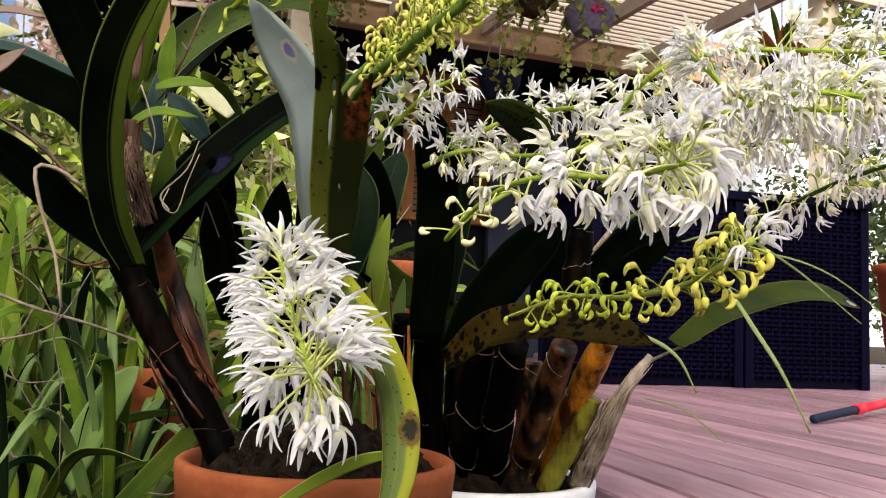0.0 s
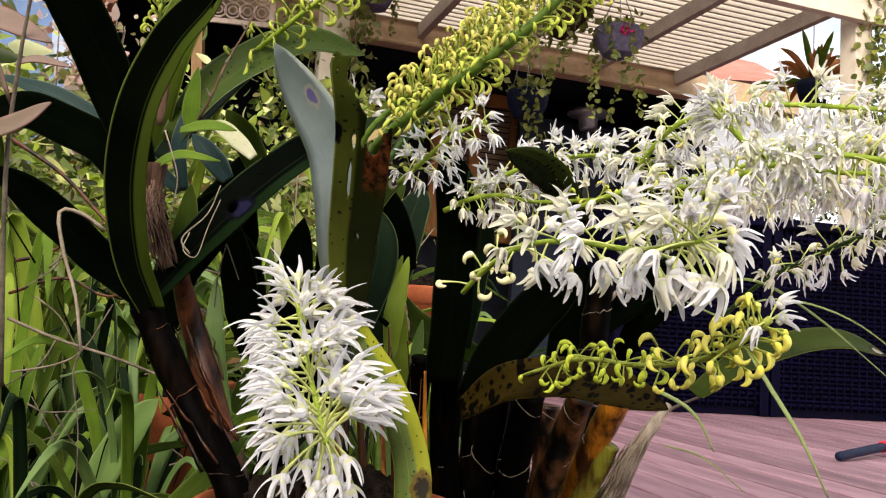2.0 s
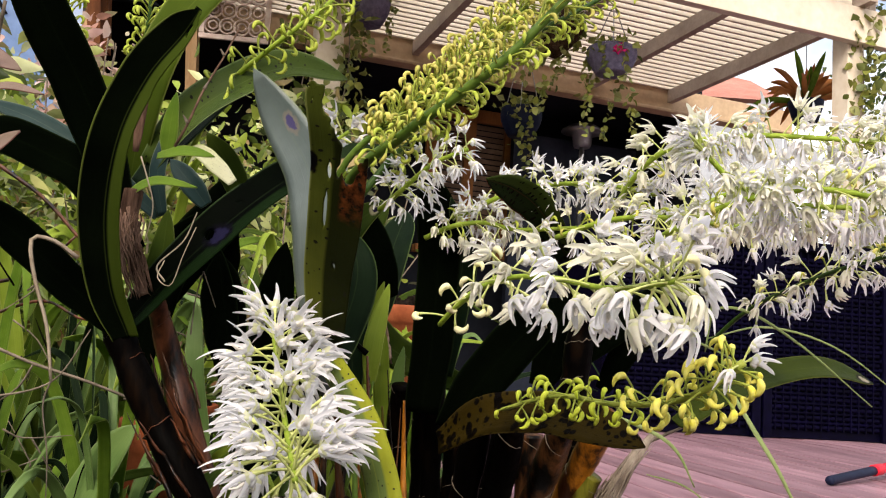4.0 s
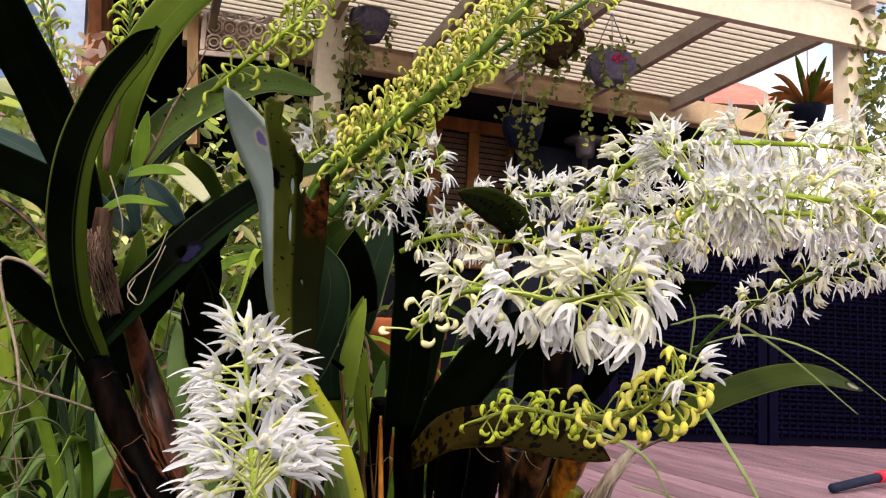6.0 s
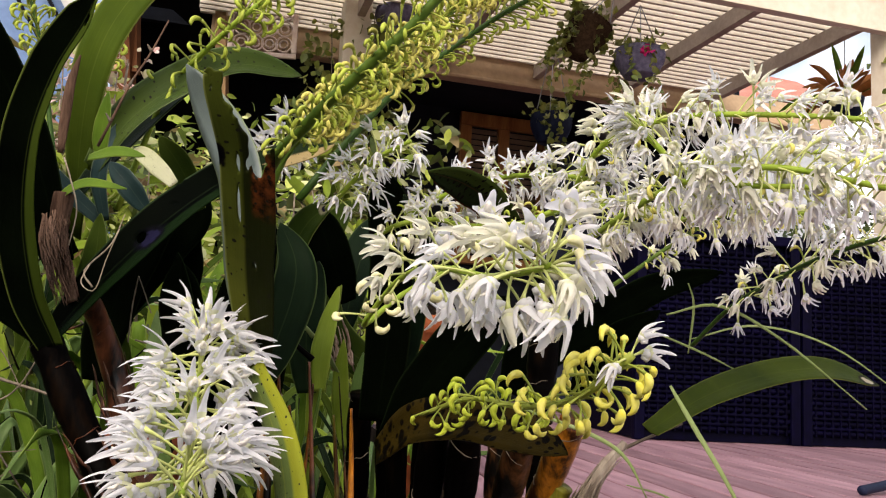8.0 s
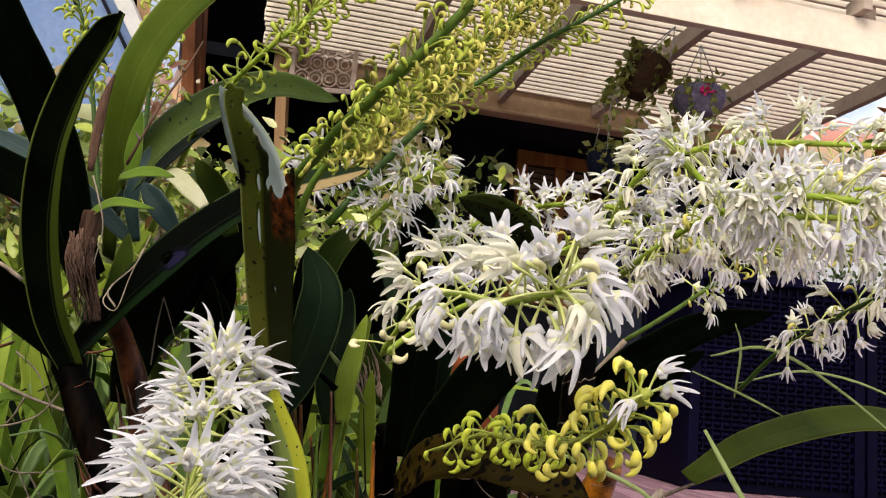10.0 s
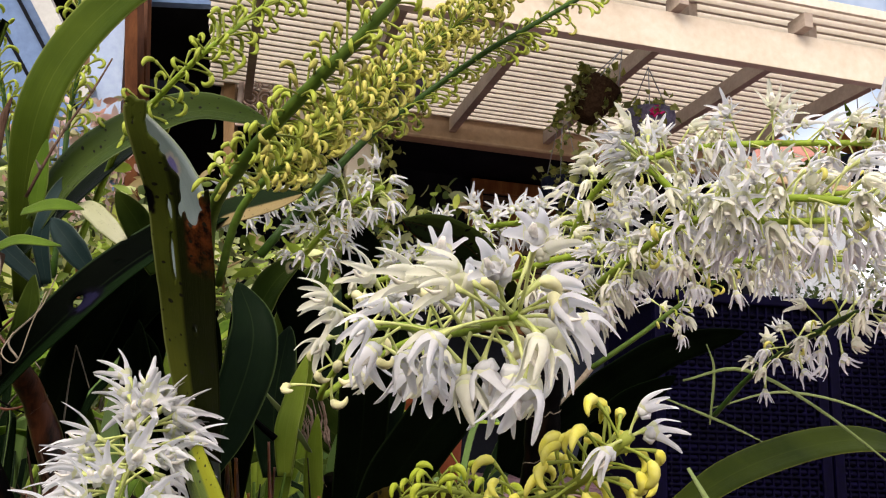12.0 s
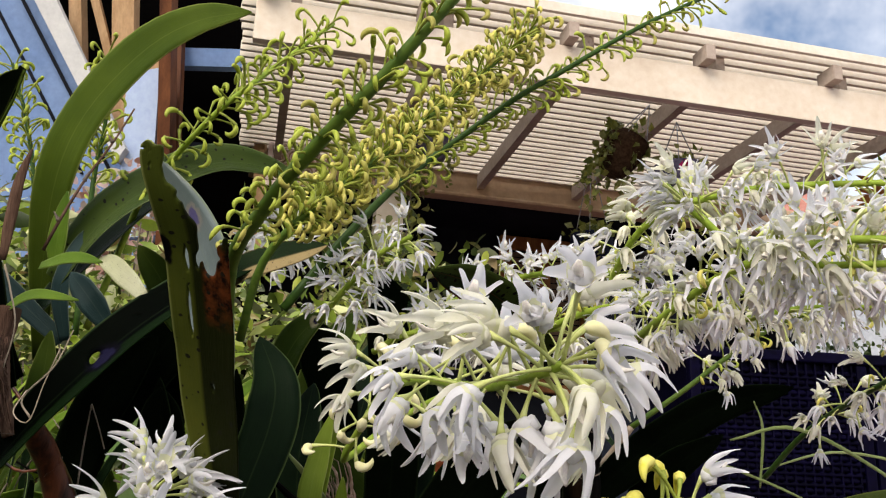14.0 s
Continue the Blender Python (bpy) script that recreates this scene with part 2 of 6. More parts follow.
BLUE_LEAF = leaf_skin("blue_green_leaf", (0.014, 0.034, 0.034), (0.032, 0.062, 0.058), (0.16, 0.20, 0.14), rough=0.3, through=0.08)
# Pale grey base paints in the sky's sheen; the purple blotch is a stain.
SKY_SHEEN_LEAF = leaf_skin("silvery_leaf", (0.072, 0.100, 0.092), (0.135, 0.168, 0.162), (0.12, 0.16, 0.08), rough=0.34, through=0.1, gloss=0.5, blotch=(0.66, 0.80, 0.19, 0.045, (0.17, 0.16, 0.13), (0.06, 0.05, 0.14)))
# Greener half is painted light on a shaded body; the purple-black patch is stain.
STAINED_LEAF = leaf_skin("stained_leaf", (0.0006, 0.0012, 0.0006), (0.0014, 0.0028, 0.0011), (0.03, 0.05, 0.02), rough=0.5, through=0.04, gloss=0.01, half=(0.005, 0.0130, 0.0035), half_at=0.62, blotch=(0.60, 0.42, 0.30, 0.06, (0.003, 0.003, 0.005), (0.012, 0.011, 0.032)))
# Darker half is painted shade; scorch and spots are true marks.
HOLED_LEAF = leaf_skin("spotted_leaf", (0.045, 0.060, 0.009), (0.085, 0.095, 0.014), (0.18, 0.20, 0.06), spots=0.16, rough=0.45, through=0.06, half=(0.011, 0.014, 0.003), patch=(0.645, (0.085, 0.024, 0.007)), gloss=0.04, half_at=0.36, blotch=(0.03, 0.60, 0.11, 0.05, (0.004, 0.003, 0.003), (0.002, 0.002, 0.003)))
SPECK_LEAF = leaf_skin("specked_leaf", (0.034, 0.062, 0.012), (0.070, 0.105, 0.017), (0.16, 0.22, 0.08), spots=0.14, rough=0.42, through=0.15, gloss=0.08)
ARCH_LEAF = leaf_skin("arching_leaf", (0.046, 0.078, 0.009), (0.084, 0.125, 0.014), (0.20, 0.24, 0.06), rough=0.45, through=0.2, gloss=0.03)
RED_EDGE_LEAF = leaf_skin("red_edged_leaf", (0.004, 0.009, 0.003), (0.012, 0.020, 0.006), (0.16, 0.020, 0.016), half=(0.030, 0.046, 0.010), half_at=0.55, spots=0.35, spot_colour=(0.004, 0.002, 0.002), rough=0.5, through=0.02, gloss=0.02)
SPOT_LEAF = leaf_skin("blotched_leaf", (0.013, 0.009, 0.002), (0.042, 0.027, 0.004), (0.04, 0.028, 0.007), spots=0.80, spot_colour=(0.0025, 0.0018, 0.0012), rough=0.5, through=0.05, gloss=0.02)
YELLOW_LEAF = leaf_skin("yellowing_leaf", (0.075, 0.12, 0.03), (0.13, 0.17, 0.045), (0.42, 0.44, 0.05), spots=0.10, rough=0.34, through=0.2, half=(0.24, 0.26, 0.02), half_at=0.66, blotch=(0.80, 0.62, 0.30, 0.07, (0.11, 0.07, 0.012), (0.012, 0.009, 0.004)))
LIME_LEAF = leaf_skin("lime_leaf", (0.20, 0.30, 0.03), (0.32, 0.42, 0.06), (0.40, 0.48, 0.12), rough=0.4, through=0.35)
GRASS_LEAF = leaf_skin("grass_leaf", (0.26, 0.35, 0.12), (0.38, 0.46, 0.20), (0.44, 0.50, 0.26), rough=0.4, through=0.3)
PINK_LEAF = leaf_skin("pink_leaf", (0.15, 0.13, 0.08), (0.34, 0.22, 0.20), (0.22, 0.09, 0.08), rough=0.4, through=0.2)
TAN_LEAF = leaf_skin("half_dry_leaf", (0.006, 0.014, 0.005), (0.014, 0.028, 0.009), (0.10, 0.07, 0.03), spots=0.12, rough=0.5, through=0.08, half=(0.30, 0.23, 0.11), half_at=0.50, gloss=0.03)
BLOT_LEAF = leaf_skin("scarred_leaf", (0.020, 0.040, 0.008), (0.045, 0.075, 0.012), (0.14, 0.18, 0.05), rough=0.45, through=0.12, gloss=0.04, blotch=(0.5, 0.88, 0.34, 0.09, (0.28, 0.27, 0.17), (0.012, 0.009, 0.035)))
# Cream stand-in for a pale lit thing behind, shaped as a blade.
PALE_BACKDROP = leaf_skin("bleached_leaf", (0.50, 0.52, 0.28), (0.74, 0.74, 0.54), (0.5, 0.52, 0.25), spots=0.08, rough=0.5, through=0.3)
GARDEN_LEAF = leaf_skin("garden_leaf", (0.060, 0.130, 0.014), (0.20, 0.33, 0.036), (0.28, 0.36, 0.09), rough=0.4, through=0.35)
def cane_skin(name, base, patch, amount, rough=0.45, gloss=0.05):
    """A cane: base colour with ragged lengthwise patches of a second colour and fine streaks."""
    m, n, l, p, out = nodes_of(name)
    tc = n.new("ShaderNodeTexCoord")
    big = noise_of(n, l, tc.outputs["Object"], 34, 5, 0.65, (1, 1, 0.35))
    streak = noise_of(n, l, tc.outputs["Object"], 260, 3, 0.6, (1, 1, 0.08))
    r = ramp_of(n, [(0.60 - amount, (0, 0, 0)), (0.76 - amount, (1, 1, 1))])
    l.new(big.outputs["Fac"], r.inputs["Fac"])
    col = mix_of(n, l, r.outputs["Color"], base, patch)
    col = mix_of(n, l, 0.6, col, streak.outputs["Fac"], "OVERLAY")
    l.new(col, p.inputs["Base Color"])
    p.inputs["Roughness"].default_value, p.inputs["Specular IOR Level"].default_value = rough, gloss
    bump_of(n, l, streak.outputs["Fac"], p, 0.5, 0.001)
    return m


# Shade between the canes is put into this near-black; brown patches are their own.
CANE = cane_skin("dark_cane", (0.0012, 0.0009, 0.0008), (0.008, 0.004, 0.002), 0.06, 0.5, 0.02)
CANE_BR = cane_skin("brown_cane", (0.003, 0.0018, 0.0014), (0.11, 0.036, 0.016), 0.19, 0.3, 0.3)
CANE_DB = cane_skin("dark_brown_cane", (0.002, 0.0014, 0.001), (0.10, 0.040, 0.015), 0.16, 0.36, 0.15)
CANE_OR = cane_skin("orange_cane", (0.035, 0.011, 0.004), (0.42, 0.15, 0.014), 0.15, 0.32, 0.2)
CANE_GR = cane_skin("olive_cane", (0.045, 0.020, 0.006), (0.15, 0.145, 0.018), 0.17, 0.35, 0.12)
SHEATH = surface("dry_sheath", (0.16, 0.12, 0.09), (0.42, 0.36, 0.29), 60, 0.85, 0.9, 0.002, (1, 1, 0.12))
PAPER = surface("pink_dry_bract", (0.30, 0.17, 0.13), (0.62, 0.46, 0.38), 120, 0.8, 0.8, 0.001)
PINK_SHEATH = surface("brown_papery_bark", (0.035, 0.019, 0.013), (0.20, 0.12, 0.085), 90, 0.85, 0.9, 0.002, (1, 1, 0.12), gloss=0.03)
PALE_WALL = surface("pale_grey_wall", (0.40, 0.43, 0.48), (0.48, 0.51, 0.56), 2, 0.7, 0.2, 0.002)
TWIG = surface("twig", (0.08, 0.065, 0.05), (0.24, 0.195, 0.15), 60, 0.8, 0.6, 0.001)
DRYROOT = surface("dry_root", (0.30, 0.23, 0.16), (0.52, 0.43, 0.33), 60, 0.8, 0.6, 0.001)
TERRA = surface("terracotta", (0.22, 0.055, 0.022), (0.37, 0.11, 0.045), 12, 0.75, 0.4, 0.001)
WHITE_POT = surface("white_plastic", (0.60, 0.61, 0.64), (0.74, 0.75, 0.77), 14, 0.35, 0.1, 0.001)
BARK = surface("potting_bark", (0.006, 0.0045, 0.003), (0.035, 0.022, 0.014), 60, 0.9, 1.0, 0.01)
SOIL = surface("mulch", (0.02, 0.016, 0.010), (0.08, 0.06, 0.04), 25, 0.95, 1.0, 0.02)
DECK = surface("deck_board", (0.180, 0.094, 0.118), (0.38, 0.230, 0.272), 6, 0.38, 0.6, 0.001, (4, 0.5, 4), vary=0.26, gloss=0.45)
JOIST = surface("deck_frame", (0.02, 0.014, 0.01), (0.06, 0.04, 0.03), 10, 0.8, 0.5, 0.002)
PAINT = surface("cream_paint", (0.62, 0.53, 0.42), (0.72, 0.64, 0.53), 3, 0.55, 0.15, 0.001, vary=0.03)
TAN = surface("tan_paint", (0.40, 0.28, 0.17), (0.52, 0.38, 0.25), 3, 0.55, 0.15, 0.001, vary=0.03)
RAFTER = surface("rafter_paint", (0.34, 0.27, 0.22), (0.46, 0.38, 0.32), 5, 0.6, 0.2, 0.001, vary=0.05)
SLAT = surface("slat_paint", (0.66, 0.60, 0.50), (0.76, 0.70, 0.60), 4, 0.55, 0.15, 0.001, vary=0.04)
# Veranda shade is put into this near-black wall colour; board seams share it.
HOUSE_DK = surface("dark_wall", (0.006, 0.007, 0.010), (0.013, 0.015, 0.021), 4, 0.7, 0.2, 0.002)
BLUE_WALL = surface("blue_paint", (0.17, 0.27, 0.50), (0.23, 0.34, 0.58), 3, 0.55, 0.2, 0.001)
WHITE_TRIM = surface("white_trim", (0.60, 0.60, 0.60), (0.72, 0.72, 0.70), 5, 0.5, 0.15, 0.001)
TIMBER = surface("stained_timber", (0.22, 0.09, 0.03), (0.40, 0.18, 0.06), 12, 0.45, 0.3, 0.001, (1, 1, 0.2))
TIMBER_PALE = surface("pale_timber", (0.34, 0.20, 0.10), (0.52, 0.34, 0.19), 12, 0.55, 0.3, 0.001, (1, 1, 0.2))
PALE_BLUE = surface("pale_blue_paint", (0.40, 0.50, 0.70), (0.48, 0.58, 0.78), 3, 0.55, 0.2, 0.001)
DARK_TIMBER = surface("dark_stained_timber", (0.07, 0.025, 0.012), (0.16, 0.06, 0.025), 12, 0.5, 0.3, 0.001, (1, 1, 0.2))
# Near-black for a flat sheet that stands in for shaded space.
PAINTED_DARK = surface("dark_interior", (0.0008, 0.0007, 0.0007), (0.0018, 0.0016, 0.0016), 3, 0.8, 0.2, 0.001, gloss=0.0)
DULL_BLUE = surface("dull_blue_paint", (0.018, 0.022, 0.034), (0.03, 0.036, 0.055), 3, 0.6, 0.2, 0.001)
BLIND = surface("blind", (0.14, 0.09, 0.06), (0.22, 0.15, 0.10), 10, 0.6, 0.2, 0.001)
WICKER = surface("wicker", (0.0005, 0.0003, 0.0036), (0.0017, 0.0011, 0.011), 40, 0.5, 0.4, 0.001, vary=0.35, gloss=0.04)
RING = surface("pink_cane", (0.66, 0.50, 0.46), (0.82, 0.70, 0.64), 20, 0.6, 0.3, 0.001)
BASKET = surface("basket_weave", (0.10, 0.09, 0.15), (0.21, 0.19, 0.29), 40, 0.6, 0.5, 0.002)
COIR = surface("coir", (0.035, 0.02, 0.012), (0.10, 0.06, 0.035), 60, 0.95, 1.0, 0.004)
RED_GRIP = surface("red_plastic", (0.50, 0.015, 0.03), (0.62, 0.03, 0.05), 20, 0.4, 0.1, 0.001)
NAVY_GRIP = surface("navy_rubber", (0.006, 0.009, 0.024), (0.014, 0.019, 0.045), 30, 0.55, 0.2, 0.001)
METAL = surface("grey_metal", (0.25, 0.26, 0.28), (0.38, 0.39, 0.41), 8, 0.4, 0.1, 0.001, metal=0.6)
ROOF_RED = surface("red_tiles", (0.32, 0.13, 0.10), (0.42, 0.20, 0.16), 2, 0.8, 0.5, 0.01)
SUNNY = island_leaves("sunlit_leaves", [(0.46, 0.58, 0.07), (0.02, 0.035, 0.010), (0.24, 0.34, 0.04), (0.03, 0.045, 0.015), (0.22, 0.11, 0.04), (0.60, 0.64, 0.22), (0.02, 0.03, 0.010), (0.34, 0.46, 0.05)], 0.4, 0.4)
SHRUB = island_leaves("shrub_leaves", [(0.02, 0.035, 0.010), (0.12, 0.18, 0.02), (0.48, 0.56, 0.08), (0.78, 0.80, 0.42), (0.03, 0.05, 0.015), (0.32, 0.44, 0.05), (0.05, 0.08, 0.02), (0.36, 0.26, 0.12)])
PINK_SHRUB = island_leaves("pink_shrub_leaves", [(0.62, 0.38, 0.36), (0.30, 0.34, 0.10), (0.75, 0.55, 0.55), (0.45, 0.22, 0.16)])
TREE = island_leaves("tree_leaves", [(0.02, 0.045, 0.012), (0.05, 0.085, 0.02), (0.09, 0.12, 0.03)])
VINE = island_leaves("vine_leaves", [(0.16, 0.18, 0.03), (0.28, 0.30, 0.06), (0.10, 0.14, 0.03), (0.34, 0.34, 0.12)])
BROM = leaf_skin("bromeliad_leaf", (0.34, 0.16, 0.05), (0.58, 0.24, 0.08), (0.42, 0.14, 0.07), rough=0.4, through=0.5)
PINK = petal_skin("magenta_petal", (0.55, 0.01, 0.12), (0.70, 0.03, 0.22), 0.5, 0.2)

# ---- mesh tools ----
def catmull(pts, n):
    p = [Vector(q) for q in pts]
    p = [p[0] * 2 - p[1]] + p + [p[-1] * 2 - p[-2]]
    out, segs = [], len(p) - 3
    for i in range(n):
        s = i / (n - 1) * segs
        k = min(int(s), segs - 1)
        t = s - k
        a, b, c, d = p[k:k + 4]
        out.append(0.5 * ((2 * b) + (c - a) * t + (2 * a - 5 * b + 4 * c - d) * t * t + (3 * b - a - 3 * c + d) * t ** 3))
    return out


def tangents(pts):
    n = len(pts)
    return [(pts[min(i + 1, n - 1)] - pts[max(i - 1, 0)]).normalized() for i in range(n)]


def sweep(bm, pts, rad, sides=6, flat=1.0, up=(0, 0, 1), mat=0):
    """A tube of varying radius along pts; flat squeezes it towards the up direction."""
    pts = [Vector(p) for p in pts]
    tan = tangents(pts)
    u = Vector(up)
    rings = []
    for p, t, r in zip(pts, tan, rad):
        s = t.cross(u)
        if s.length < 1e-4:
            s = t.cross(Vector((1, 0.3, 0.2)))
        s.normalize()
        w = s.cross(t).normalized()
        u = w
        rings.append([bm.verts.new(p + s * (r * math.cos(a)) + w * (r * flat * math.sin(a))) for a in (2 * math.pi * k / sides for k in range(sides))])
    for a, b in zip(rings, rings[1:]):
        for k in range(sides):
            f = bm.faces.new((a[k], a[(k + 1) % sides], b[(k + 1) % sides], b[k]))
            f.material_index, f.smooth = mat, True
    for ring, flip in ((rings[0], True), (rings[-1], False)):
        f = bm.faces.new(ring[::-1] if flip else ring)
        f.material_index, f.smooth = mat, True


def petal(bm, pts, wide, up, mat=0, cup=0.35, throat=None):
    """A thin petal along pts: a gutter-shaped strip, half-widths wide."""
    pts = [Vector(p) for p in pts]
    tan = tangents(pts)
    u = Vector(up)
    rows = []
    for p, t, r in zip(pts, tan, wide):
        s = t.cross(u)
        if s.length < 1e-4:
            s = t.cross(Vector((1, 0.3, 0.2)))
        s.normalize()
        u = s.cross(t).normalized()
        rows.append([bm.verts.new(p + s * (r * k) + u * (r * cup * (abs(k) ** 1.5 - 0.4))) for k in (-1.0, -0.5, 0.0, 0.5, 1.0)])
    for i, (a, b) in enumerate(zip(rows, rows[1:])):
        for k in range(4):
            f = bm.faces.new((a[k], a[k + 1], b[k + 1], b[k]))
            f.material_index, f.smooth = throat if throat is not None and i < 2 else mat, True


def box(bm, lo, hi, m=None, mat=0):
    v = [bm.verts.new(Vector((x, y, z)) if m is None else m @ Vector((x, y, z))) for x in (lo[0], hi[0]) for y in (lo[1], hi[1]) for z in (lo[2], hi[2])]
    for q in ((0, 1, 3, 2), (4, 6, 7, 5), (0, 4, 5, 1), (2, 3, 7, 6), (0, 2, 6, 4), (1, 5, 7, 3)):
        bm.faces.new([v[i] for i in q]).material_index = mat


def lathe(bm, profile, sides=32, centre=(0, 0, 0), mat=0, closed=False):
    c = Vector(centre)
    rings = [[bm.verts.new(c + Vector((r * math.cos(a), r * math.sin(a), z))) for a in (2 * math.pi * k / sides for k in range(sides))] for r, z in profile]
    for a, b in zip(rings, rings[1:]):
        for k in range(sides):
            f = bm.faces.new((a[k], a[(k + 1) % sides], b[(k + 1) % sides], b[k]))
            f.material_index, f.smooth = mat, True
    bm.faces.new(rings[0][::-1]).material_index = mat
    bm.faces.new(rings[-1]).material_index = mat


def mesh_of(name, bm, mats):
    me = bpy.data.meshes.new(name)
    bmesh.ops.recalc_face_normals(bm, faces=bm.faces)
    bm.to_mesh(me)
    bm.free()
    for m in (mats if isinstance(mats, (list, tuple)) else [mats]):
        me.materials.append(m)
    return me


IN_WORLD = []          # things whose parts are given in world places


def part(name, bm, material, parent=None, label="", m=None):
    ob = new(name, mesh_of(name, bm, material))
    if parent:
        ob.parent = parent
        if parent in IN_WORLD:
            ob.matrix_parent_inverse = parent.matrix_basis.inverted()
    if m is not None:
        ob.matrix_basis = m
    return tagged(ob, label)


def bevelled(bm, w):
    bmesh.ops.bevel(bm, geom=bm.edges[:] + bm.verts[:], offset=w, segments=2, affect="EDGES", profile=0.6)
    return bm


def thing(name, label, category, group="", at=(0, 0, 0), turn=0.0):
    ob = new(name)
    ob.empty_display_size = 0.05
    ob.matrix_basis = Matrix.Translation(at) @ Matrix.Rotation(turn, 4, "Z")
    return tagged(ob, label, category, group)


def blade(pts, width, roll=0.0, fold=0.22, tip=0.3, base=0.55, thick=0.0014, n=26, m=6, twist=0.0, wave=0.02, seed=1, bites=(), blunt=0.0):
    """A strap leaf along pts with a V fold, thickness, tapering base and tip. roll 0 faces the -y side. bites: (u, v, ru, rv) holes."""
    sp = catmull(pts, n)
    tan = tangents(sp)
    rnd = random.Random(seed)
    ph = rnd.random() * 6
    bm = bmesh.new()
    uvl = bm.loops.layers.uv.new("UVMap")
    top, bot, prev = [], [], None
    for i, (p, t) in enumerate(zip(sp, tan)):
        v = i / (n - 1)
        s = Vector((0, 1, 0)).cross(t)
        if s.length < 0.2:
            s = prev.copy() if prev else Vector((1, 0, 0))
        s = (s - t * s.dot(t)).normalized()
        if prev is not None:
            s = (s * 0.6 + prev * 0.4 if s.dot(prev) > 0 else prev * 0.9 + s * 0.1)
            s = (s - t * s.dot(t)).normalized()
        prev = s.copy()
        s = Matrix.Rotation(radians(roll + twist * v), 3, t) @ s
        nor = t.cross(s).normalized()
        w = width / 2 * min(1.0, base + (1 - base) * math.sin(min(1, v / 0.4) * math.pi / 2))
        k = max(0.0, (v - 1 + tip) / tip)
        w *= max(blunt, (1 - k ** 2.0)) ** 0.75
        w = max(w, 0.0006)
        rt, rb = [], []
        for j in range(m + 1):
            u = j / m * 2 - 1
            ww = w * (1 + wave * math.sin(v * 19 + ph + (2 if u > 0 else 0)))
            q = p + s * (ww * u) - nor * (fold * w * (abs(u) ** 1.25)) + nor * (wave * 0.6 * w * math.sin(v * 11 + ph) * u * u)
            th = thick * (1.6 - abs(u)) / 2
            rt.append(bm.verts.new(q + nor * th))
            rb.append(bm.verts.new(q - nor * th))
        top.append(rt)
        bot.append(rb)

    def gone(i, j):
        u, v = (j + 0.5) / m, (i + 0.5) / (n - 1)
        wob = 1 + 0.55 * noise.noise(Vector((u * 5, v * 30, seed))) + 0.3 * noise.noise(Vector((u * 16, v * 90, seed)))
        return any((((u - a) / c) ** 2 + ((v - b) / d) ** 2) * wob < 1 for a, b, c, d in bites)

    def put(vs, coords):
        f = bm.faces.new(vs)
        f.smooth = True
        for lp, c in zip(f.loops, coords):
            lp[uvl].uv = c

    keep = [[not gone(i, j) for j in range(m)] for i in range(n - 1)]
    if bites:
        # round off the torn edges
        near = collections.defaultdict(set)
        for i in range(n - 1):
            for j in range(m):
                if not keep[i][j]:
                    continue
                for di, dj, a, b in ((-1, 0, (i, j), (i, j + 1)), (1, 0, (i + 1, j + 1), (i + 1, j)), (0, -1, (i + 1, j), (i, j)), (0, 1, (i, j + 1), (i + 1, j + 1))):
                    ii, jj = i + di, j + dj
                    if 0 <= ii < n - 1 and 0 <= jj < m and not keep[ii][jj]:
                        near[a].add(b)
                        near[b].add(a)
        for _ in range(5):
            for side in (top, bot):
                moved = {k: side[k[0]][k[1]].co * 0.4 + sum((side[q[0]][q[1]].co for q in v), Vector()) * (0.6 / len(v)) for k, v in near.items() if len(v) == 2}
                for k, co in moved.items():
                    side[k[0]][k[1]].co = co
    for i in range(n - 1):
        v0, v1 = i / (n - 1), (i + 1) / (n - 1)
        for j in range(m):
            if not keep[i][j]:
                continue
            u0, u1 = j / m, (j + 1) / m
            put((top[i][j], top[i][j + 1], top[i + 1][j + 1], top[i + 1][j]), ((u0, v0), (u1, v0), (u1, v1), (u0, v1)))
            put((bot[i][j], bot[i + 1][j], bot[i + 1][j + 1], bot[i][j + 1]), ((u0, v0), (u0, v1), (u1, v1), (u1, v0)))
            for di, dj, a, b in ((-1, 0, (i, j), (i, j + 1)), (1, 0, (i + 1, j + 1), (i + 1, j)), (0, -1, (i + 1, j), (i, j)), (0, 1, (i, j + 1), (i + 1, j + 1))):
                ii, jj = i + di, j + dj
                if not (0 <= ii < n - 1 and 0 <= jj < m and keep[ii][jj]):
                    ue, ve = a[1] / m, a[0] / (n - 1)
                    put((top[a[0]][a[1]], bot[a[0]][a[1]], bot[b[0]][b[1]], top[b[0]][b[1]]), ((ue, ve),) * 4)
    for vtx in [x for x in bm.verts if not x.link_faces]:
        bm.verts.remove(vtx)
    return bm


def leaf(parent, pts, width, mat, label="", name="leaf", **kw):
    return part(name, blade(pts, width, **kw), mat, parent, label)


